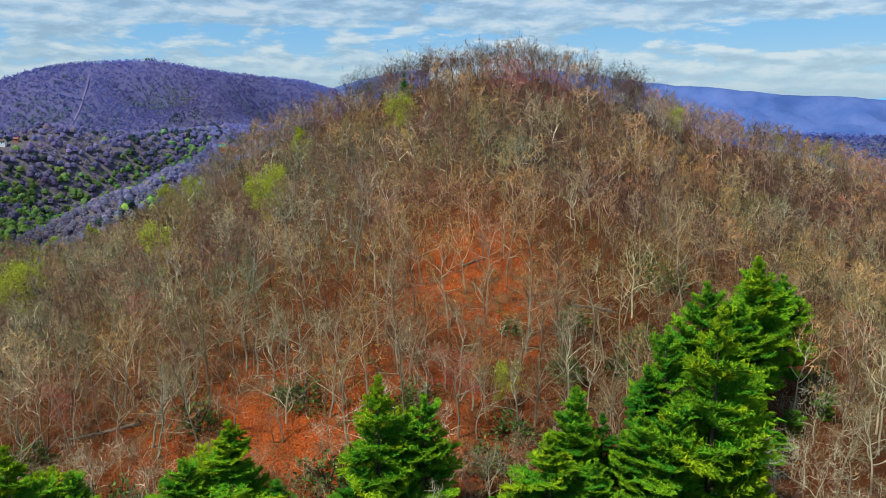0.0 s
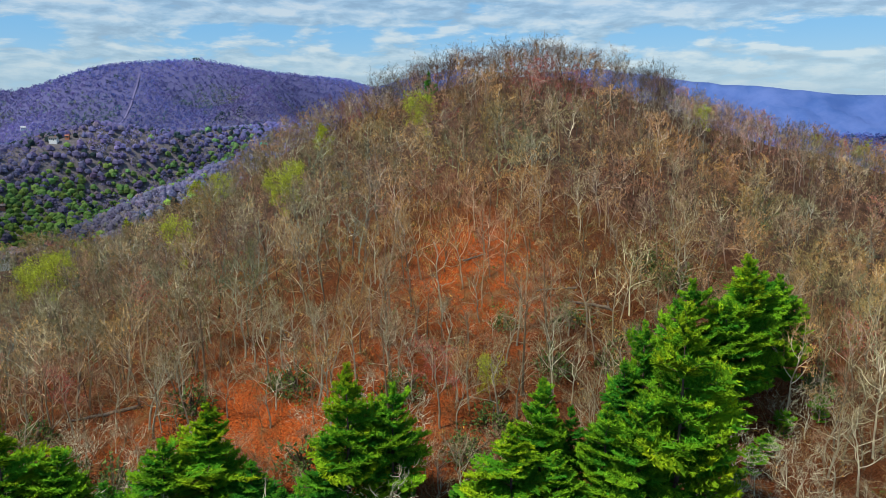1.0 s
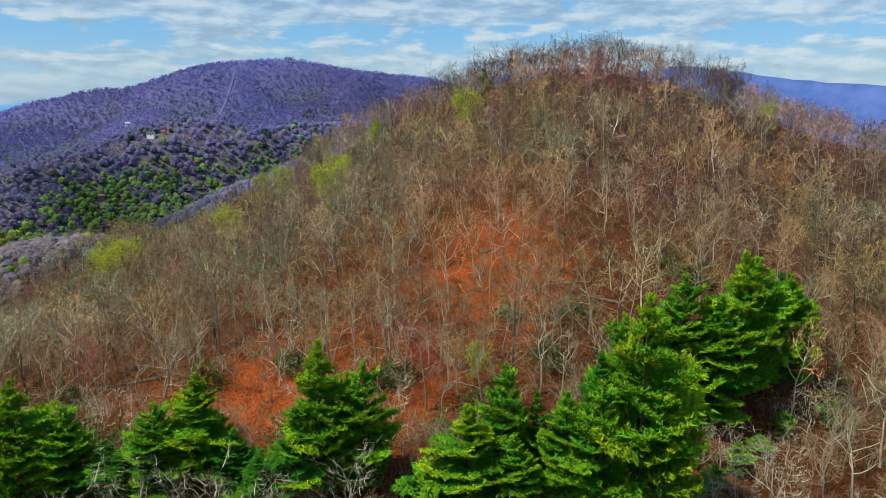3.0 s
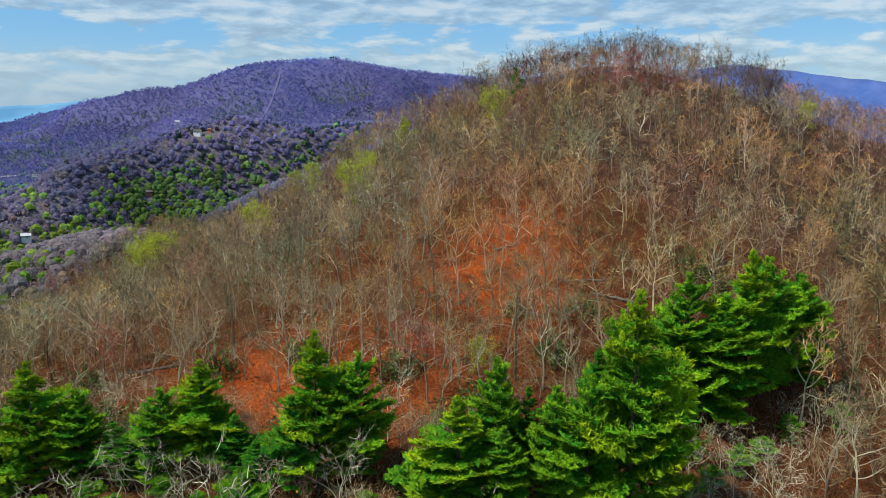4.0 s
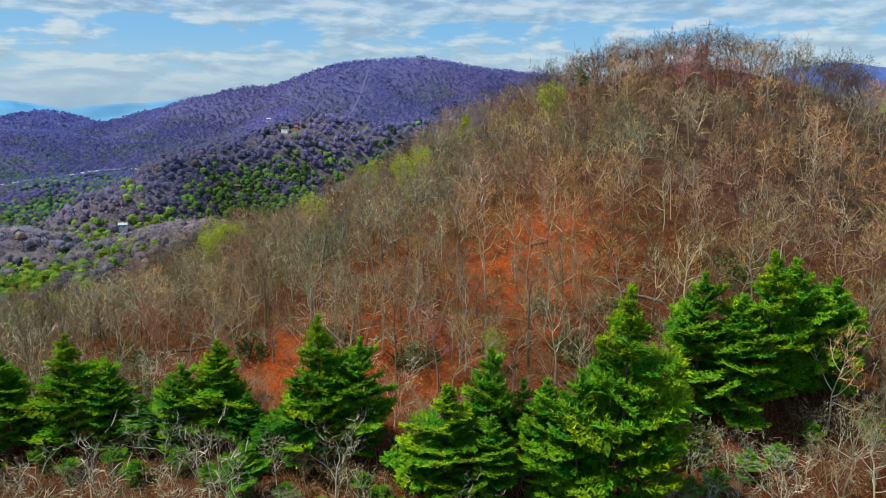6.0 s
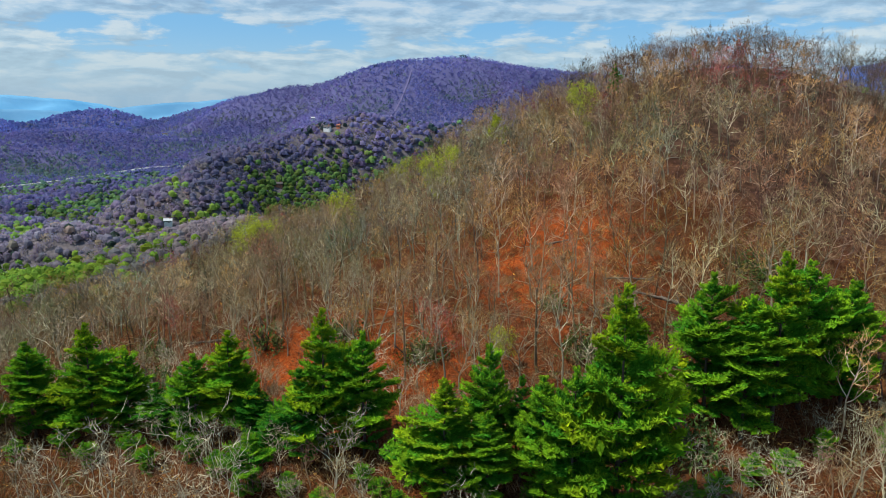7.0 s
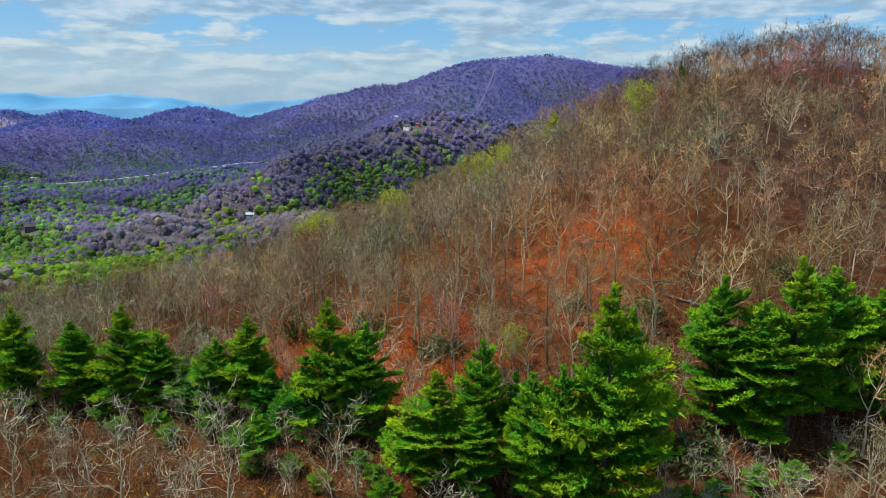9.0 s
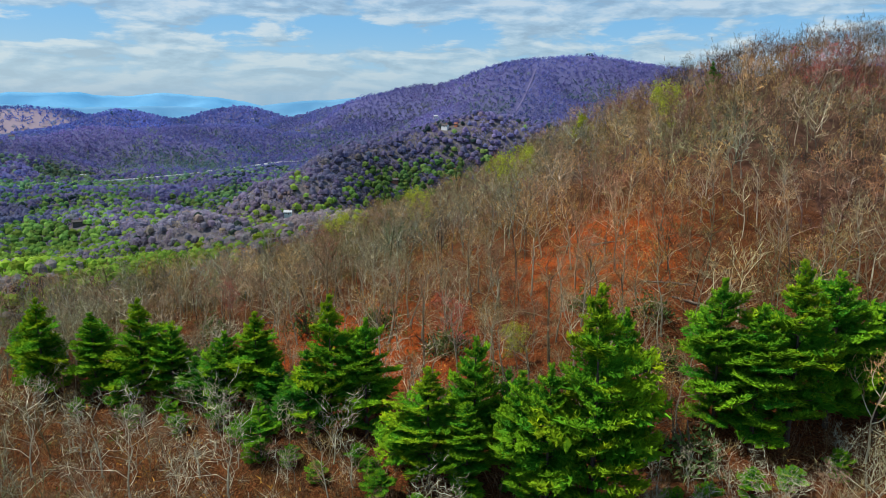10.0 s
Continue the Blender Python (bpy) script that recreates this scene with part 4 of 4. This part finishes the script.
def woods(name, seed, az0, az1, r0, r1, gap, bare_crown, leaf_crown, share, label):
    rng = np.random.default_rng(seed)
    x, y = scatter(rng, -r1, r1, 60, r1, gap)
    az, r = np.degrees(np.arctan2(-x, y)), np.hypot(x, y)
    ok = (az > az0) & (az < az1) & (r > r0) & (r < r1)
    u = x - axis(y)
    ok &= ~((np.abs(u) < 140 + y * 0.35) & (y < 425) & (x > -300) & (height(x, y) > -66))
    x, y = x[ok], y[ok]
    road = off_line(x, y, ROAD)
    ok = (road > 7) & ((np.hypot(x + 2470, y - 1215) > 200 + 90 * fractal(x, y, 90, 2, 4)) | (rng.random(len(x)) < 0.28)) & (off_line(x, y, SWATH) > 4.5)
    for hx, hy in HOUSES:
        ok &= np.hypot(x - hx, y - hy) > 7.5
        toward = np.array((40 - hx, -hy)) / math.hypot(40 - hx, hy) * (12 if hy < 1000 else 4)   # trees cleared towards the camera so that the house shows
        ok &= off_line(x, y, [(hx, hy), (hx + toward[0], hy + toward[1])]) > 7
    x, y, road = x[ok], y[ok], road[ok]
    z, r = lie(x, y), np.hypot(x, y)
    near, mountain = r0 < 650, r0 >= 1000
    # leaves open first in the sheltered hollows; the spurs stay bare
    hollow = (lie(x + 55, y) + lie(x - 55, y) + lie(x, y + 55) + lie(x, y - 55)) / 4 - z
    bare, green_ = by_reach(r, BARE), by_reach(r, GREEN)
    f = fractal(x, y, 95, 3, 31) + rng.normal(size=len(x)) * 0.20
    low_ = np.clip((-40 - z) / 30, -0.9, 1)
    green = f + low_ * 0.12 + np.clip(hollow * 0.05, -0.30, 0.26) + share + 0.60 * ((x < -285) & (y < 290)) > 0.12
    ochre = rng.random(len(x)) < (0.07 if r0 < 1000 else 0.0)
    pines = (fractal(x, y, 70, 3, 57) + rng.normal(size=len(x)) * (0.10 if r0 < 1000 else 0.05) > 0.25 + 0.1 * smooth(1300, 1400, r)) & ~green
    pines |= (r > 700) & (r < 1300) & (ridge_distance(x, y, MIDDLE[:5]) < 45) & (rng.random(len(x)) < 0.12 + 0.6 * fractal(x, y, 60, 2, 66)) & ~green
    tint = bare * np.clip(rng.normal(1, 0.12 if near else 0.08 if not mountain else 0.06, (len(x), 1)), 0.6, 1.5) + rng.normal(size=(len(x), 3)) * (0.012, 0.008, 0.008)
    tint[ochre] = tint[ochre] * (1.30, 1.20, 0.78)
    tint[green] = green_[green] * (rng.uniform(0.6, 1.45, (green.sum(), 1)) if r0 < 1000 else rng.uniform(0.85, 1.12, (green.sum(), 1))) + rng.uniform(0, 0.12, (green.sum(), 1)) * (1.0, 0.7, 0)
    tint[pines] = (bare[pines] * 0.18 + (0.012, 0.045, 0.02)) * rng.uniform(0.7, 1.3, (pines.sum(), 1))
    # light on the relief painted into crown colours: spurs paler, hollows darker
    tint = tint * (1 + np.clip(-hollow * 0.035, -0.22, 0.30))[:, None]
    tint = tint * (1 + 1.0 * fractal(x, y, 210, 3, 91))[:, None] * (1 + np.outer(fractal(x, y, 230, 3, 17), (0.55, 0.0, -0.22)))
    s = gap * rng.uniform(0.55, 0.98, len(x)) * (0.86 if near else 0.95)
    s[road < 30] *= 0.75 if r0 < 1000 else 1.0
    t = [tufted_crown(seed + 50 + i, 0.95 if i % 2 and r0 < 1000 else 0, *bare_crown) for i in range(6)] + [tufted_crown(seed + i, *leaf_crown) for i in range(6)]
    pick = rng.integers(0, 6, len(x)) + 6 * (green | pines)
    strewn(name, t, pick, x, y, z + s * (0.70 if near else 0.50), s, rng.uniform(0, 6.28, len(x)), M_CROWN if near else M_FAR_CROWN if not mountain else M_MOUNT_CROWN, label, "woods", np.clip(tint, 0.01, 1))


HOUSES = ((-511, 846), (-500, 857), (-467, 505), (-292, 965), (-280, 972), (-545, 868), (-1091, 647), (-1276, 629), (-845, 1300), (-1267, 1304), (-486, 701), (-660, 396), (-963, 1119), (-985, 1190), (-232, 336))
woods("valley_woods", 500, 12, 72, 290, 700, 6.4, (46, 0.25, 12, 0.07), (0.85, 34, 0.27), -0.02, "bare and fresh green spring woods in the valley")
woods("ridge_woods", 520, 8, 72, 700, 1300, 6.9, (20, 0.36, 2, 0.10), (0.9, 12, 0.36), -0.07, "leafless woods with green patches on the ridge, hazed purple-grey")
woods("mountain_woods", 540, 8, 72, 1300, 2150, 8.0, (11, 0.48), (0, 11, 0.50), -0.06, "leafless woods on the far mountain, hazed purple-grey")
woods("distant_woods", 550, 42, 72, 2150, 3050, 12.5, (8, 0.6), (0, 8, 0.6), -0.14, "leafless woods on distant knolls, hazed purple-blue")
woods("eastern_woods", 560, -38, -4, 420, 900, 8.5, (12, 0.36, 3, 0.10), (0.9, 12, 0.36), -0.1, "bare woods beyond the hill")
woods("far_eastern_woods", 570, -38, -12, 1500, 2250, 13.5, (9, 0.55), (0, 9, 0.55), 0.0, "woods on low hills to the east, hazed purple-blue")
woods("middle_eastern_woods", 580, -38, -14, 900, 1500, 11.0, (12, 0.5), (0, 12, 0.5), -0.05, "bare woods in the eastern valley, hazed grey-purple")

# ---- a road, houses and fallen trunks ----
def box(bm, x0, x1, y0, y1, z0, z1):
    v = [bm.verts.new((x, y, z)) for z in (z0, z1) for x, y in ((x0, y0), (x1, y0), (x1, y1), (x0, y1))]
    for q in ((3, 2, 1, 0), (4, 5, 6, 7), (0, 1, 5, 4), (1, 2, 6, 5), (2, 3, 7, 6), (3, 0, 4, 7)):
        bm.faces.new([v[i] for i in q])


def part(name, bm, mat, parent, label=""):
    me = bpy.data.meshes.new(name)
    bm.to_mesh(me)
    bm.free()
    me.materials.append(mat)
    return child(name, me, parent, label)


def house(x, y, turn, long, deep, tall, wall, roof_mat, label, lift=0.0):
    long, deep, tall = long * 0.66, deep * 0.66, tall * 0.7
    """A small house: walls on a plinth, gabled roof with eaves, chimney, windows and a door."""
    ob = new("house")
    # lift raises the house so the camera sees it over the trees
    ob.matrix_basis = pose(x, y, float(lie(x, y)) + lift, 0, 0, turn)
    bm = bmesh.new()
    box(bm, -long / 2, long / 2, -deep / 2, deep / 2, -lift - 2, tall)
    for sx in (-1, 1):
        a = [bm.verts.new(p) for p in ((sx * long / 2, -deep / 2, tall), (sx * long / 2, deep / 2, tall), (sx * long / 2, 0, tall + deep * 0.32))]
        bm.faces.new(a)
    part("wall", bm, wall, ob)
    bm = bmesh.new()
    e, h = 0.5, deep * 0.32
    ring = []
    for sx in (-1, 1):
        ring.append([bm.verts.new((sx * (long / 2 + e), yy, zz)) for yy, zz in ((-deep / 2 - e, tall - 0.3), (0, tall + h + 0.1), (deep / 2 + e, tall - 0.3), (deep / 2 + e, tall - 0.05), (0, tall + h + 0.4), (-deep / 2 - e, tall - 0.05))])
    for i in range(6):
        bm.faces.new((ring[0][i], ring[1][i], ring[1][(i + 1) % 6], ring[0][(i + 1) % 6]))
    bm.faces.new(ring[0][::-1]), bm.faces.new(ring[1])
    top = part("roof", bm, roof_mat, ob)
    bm = bmesh.new()
    box(bm, long * 0.2, long * 0.2 + 0.9, -0.5, 0.5, tall, tall + h + 1.4)
    part("chimney", bm, M_WALL_R, top)
    for sy in (-1, 1):
        for k in range(4):
            cx = -long / 2 + long * (k + 0.5) / 4
            bm = bmesh.new()
            door = sy < 0 and k == 2
            box(bm, cx - 0.6, cx + 0.6, sy * deep / 2 - 0.06, sy * deep / 2 + 0.06, 0.1 if door else tall * 0.45, 2.1 if door else tall * 0.45 + 1.3)
            part("door" if door else "window", bm, M_ROOF_D if door else M_PANE, ob)
    return tagged(ob, label, "house", "houses in the valley")


house(-511, 846, 8, 14, 9, 4.0, M_WALL_W, M_ROOF_D, "white two-storey house with a dark roof on the ridge", 3.0)
house(-500, 857, 12, 7, 6, 3.4, M_WALL_R, M_ROOF_R, "rust-red outbuilding beside the white house", 2.0)
house(-467, 505, 40, 11, 7, 3.6, M_WALL_W, M_ROOF_P, "white cottage with a pale metal roof among green trees", 2.8)
house(-292, 965, 20, 13, 10, 7.0, M_WALL_R, M_ROOF_G, "tall brick-red house with a green metal roof", 3.2)
house(-280, 972, 20, 14, 9, 4.0, M_WALL_R, M_ROOF_R, "low brick-red wing beside the tall house", 2.4)
house(-545, 868, 45, 12, 7, 3.5, M_ROOF_R, M_ROOF_D, "brown cabin with a dark roof in the woods", 1.6)
house(-1091, 647, 60, 12, 8, 4.5, M_WALL_W, M_ROOF_P, "small white house at the valley's edge", 2.4)
house(-1276, 629, 60, 14, 8, 4.0, M_WALL_W, M_ROOF_D, "white house with a dark roof on the valley hill", 2.4)
house(-845, 1300, 40, 13, 8, 4.0, M_WALL_W, M_ROOF_P, "white house on the far slope", 2.4)
house(-1267, 1304, 40, 18, 9, 4.0, M_WALL_W, M_ROOF_D, "long pale house on the skyline", 2.4)
house(-486, 701, 40, 12, 7, 3.5, M_ROOF_R, M_ROOF_D, "brown-roofed house among bare trees", 1.6)
house(-660, 396, 70, 14, 8, 3.5, M_ROOF_D, M_ROOF_D, "dark cabin in the green valley", 2.4)
house(-963, 1119, 30, 16, 9, 4.5, M_WALL_W, M_ROOF_R, "pale house by the valley road", 2.4)
house(-985, 1190, 30, 20, 9, 4.0, M_WALL_W, M_ROOF_P, "row of pale roofs above the valley road", 2.4)
house(-232, 336, 30, 10, 7, 4.0, M_WALL_W, M_ROOF_D, "small pale house below the wooded slope", 3.6)

def build_road():
    p = np.array(ROAD, float)
    d = np.r_[0, np.cumsum(np.hypot(*np.diff(p, axis=0).T))]
    s = np.arange(0, d[-1], 8.0)
    x, y = np.interp(s, d, p[:, 0]), np.interp(s, d, p[:, 1])
    k = np.ones(9) / 9
    x, y = (np.convolve(np.pad(a, 4, mode="edge"), k, "valid") for a in (x, y))
    # raised on a bank so the camera sees the road over the trees
    z = np.convolve(np.pad(lie(x, y), 10, mode="edge"), np.ones(21) / 21, "valid") + 3.2
    t = np.c_[np.gradient(x), np.gradient(y)]
    t /= np.linalg.norm(t, axis=1)[:, None]
    rows = []
    for w, dz in ((-5, -6), (-1.8, 0), (1.8, 0), (5, -6)):
        rows.append(np.c_[x - t[:, 1] * w, y + t[:, 0] * w, z + dz])
    v = np.concatenate(rows)
    i = np.arange(len(v)).reshape(4, -1)
    f = np.c_[i[:-1, :-1].ravel(), i[:-1, 1:].ravel(), i[1:, 1:].ravel(), i[1:, :-1].ravel()]
    tagged(new("road", mesh_of("road", v, f, M_ROAD)), "pale winding valley road, banked up to show over the trees", "road", "", "structure")


build_road()


def build_swath():
    p = np.array(SWATH, float)
    t = np.linspace(0, 1, 30)
    x, y = (np.interp(t, np.linspace(0, 1, len(p)), p[:, k]) for k in (0, 1))
    rows = [np.c_[x + w, y, lie(x + w, y) + 1.5] for w in (-1.4, -0.5, 0.5, 1.4)]
    i = np.arange(120).reshape(4, -1)
    f = np.c_[i[:-1, :-1].ravel(), i[:-1, 1:].ravel(), i[1:, 1:].ravel(), i[1:, :-1].ravel()]
    tagged(new("cleared_strip", mesh_of("cleared_strip", np.concatenate(rows), f, M_SWATH)), "pale cleared strip running up the far mountain", "clearing", "", "structure")


build_swath()


def fallen(x0, y0, x1, y1, r, label):
    """A fallen trunk lying on the leaves, with a torn root plate and broken stubs of limbs."""
    rng = np.random.default_rng(int(abs(x0 * 7 + y0)))
    ob = new("fallen_trunk")
    s = np.linspace(0, 1, 9)
    x, y = x0 + (x1 - x0) * s + rng.normal(size=9) * 0.08, y0 + (y1 - y0) * s + rng.normal(size=9) * 0.08
    z = height(x, y) + r * 0.8
    soup = Soup()
    soup.tube(np.c_[x, y, z], r * np.linspace(1.1, 0.45, 9), 8, (1, 1, 1))
    v, f, c = soup.arrays()
    child("log", mesh_of("log", v, f, M_WOOD), ob)
    soup = Soup()
    for i in range(7):
        a = rng.normal(size=3) * (0.5, 0.5, 0.8) + (0, 0, 0.5)
        soup.tube([(x[0], y[0], z[0]), np.array((x[0], y[0], z[0])) + a * r * 3], (r * 0.5, r * 0.12), 5, (1, 1, 1))
    v, f, c = soup.arrays()
    child("root_plate", mesh_of("root_plate", v, f, M_WOOD), ob, "torn dark root plate")
    soup = Soup()
    for i in range(5):
        k = int(rng.integers(3, 9))
        a = rng.normal(size=3) + (0, 0, 0.9)
        soup.tube([(x[k], y[k], z[k]), np.array((x[k], y[k], z[k])) + a * r * 4], (r * 0.25, r * 0.06), 4, (1, 1, 1))
    v, f, c = soup.arrays()
    child("branch_stub", mesh_of("branch_stub", v, f, M_WOOD), ob)
    return tagged(ob, label, "log", "fallen trunks on the slope")


fallen(27, 141.5, 18.5, 137.5, 0.2, "long pale fallen trunk lying on red leaves")
fallen(33, 137, 25, 136, 0.36, "dark fallen trunk among brown saplings")
fallen(-48.4, 107.6, -59.7, 106.4, 0.34, "weathered grey fallen trunk at the foot of the slope")
fallen(4, 147, 8.5, 149.5, 0.22, "short weathered log in the clearing")


# ---- evergreen shrubs ----
def shrub_mesh(seed):
    r = np.random.default_rng(seed)
    s = Soup()
    n = 460
    d = r.normal(size=(n, 3))
    d[:, 2] = np.abs(d[:, 2])
    d /= np.linalg.norm(d, axis=1)[:, None]
    lump = np.array([0.75 + 0.3 * math.sin(3 * q[0] + seed) * math.cos(4 * q[1]) for q in d])
    p = d * (lump * r.uniform(0.55, 1.05, n))[:, None] * (1, 1, 1.2)
    e = d * 0.06 + r.normal(size=(n, 3)) * 0.07
    s.slivers(p, p + e, np.full(n, 0.085), np.array((0.085, 0.14, 0.03)) * r.uniform(0.6, 1.6, (n, 1)), r)
    stem = Soup()
    for i in range(5):
        a = r.normal(size=3) * (0.4, 0.4, 0) + (0, 0, 0.9)
        stem.tube([(0, 0, -0.2), a * 0.5, a], (0.05, 0.035, 0.01), 4, (0.14, 0.10, 0.07))
    return stem.arrays(), s.arrays()


SHRUBS = []
for sd in (3, 8):
    ob = new("evergreen_shrub")
    (v, f, c), (v1, f1, c1) = shrub_mesh(sd)
    child("stem", mesh_of("stem", v, f, M_BARK, c), ob)
    child("foliage", mesh_of("foliage", v1, f1, M_LEAF, c1), ob)
    SHRUBS.append(tagged(ob, "dark green evergreen shrub under bare trees", "shrub", "evergreen shrubs on the slope"))
spots = [(-25, 109, 2.6), (-27, 111, 2.2), (-22, 108, 2.0), (-6, 104, 2.0), (-4, 106, 1.6), (20, 113, 2.2), (24, 128, 1.8), (-55, 84, 2.2), (-50, 88, 1.8), (-42, 86, 2.4), (-16, 90, 1.8), (6, 92, 2.0),
         (10, 98, 1.6), (30, 118, 2.0), (36, 126, 2.0), (58, 150, 2.4), (-38, 104, 2.0), (-62, 100, 2.2), (-70, 90, 2.4), (12, 124, 1.6), (40, 100, 2.4), (70, 128, 2.4), (48, 152, 2.6), (44, 156, 2.4)]
rng = np.random.default_rng(12)
for i, (x, y, r) in enumerate(spots):
    m = pose(x, y, float(height(x, y)), 0, 0, float(rng.uniform(0, 360))) @ Matrix.Diagonal((r, r * rng.uniform(0.8, 1.2), r, 1))
    if i < 2:
        SHRUBS[i].matrix_basis = m
    else:
        copy_thing(SHRUBS[i % 2], m)
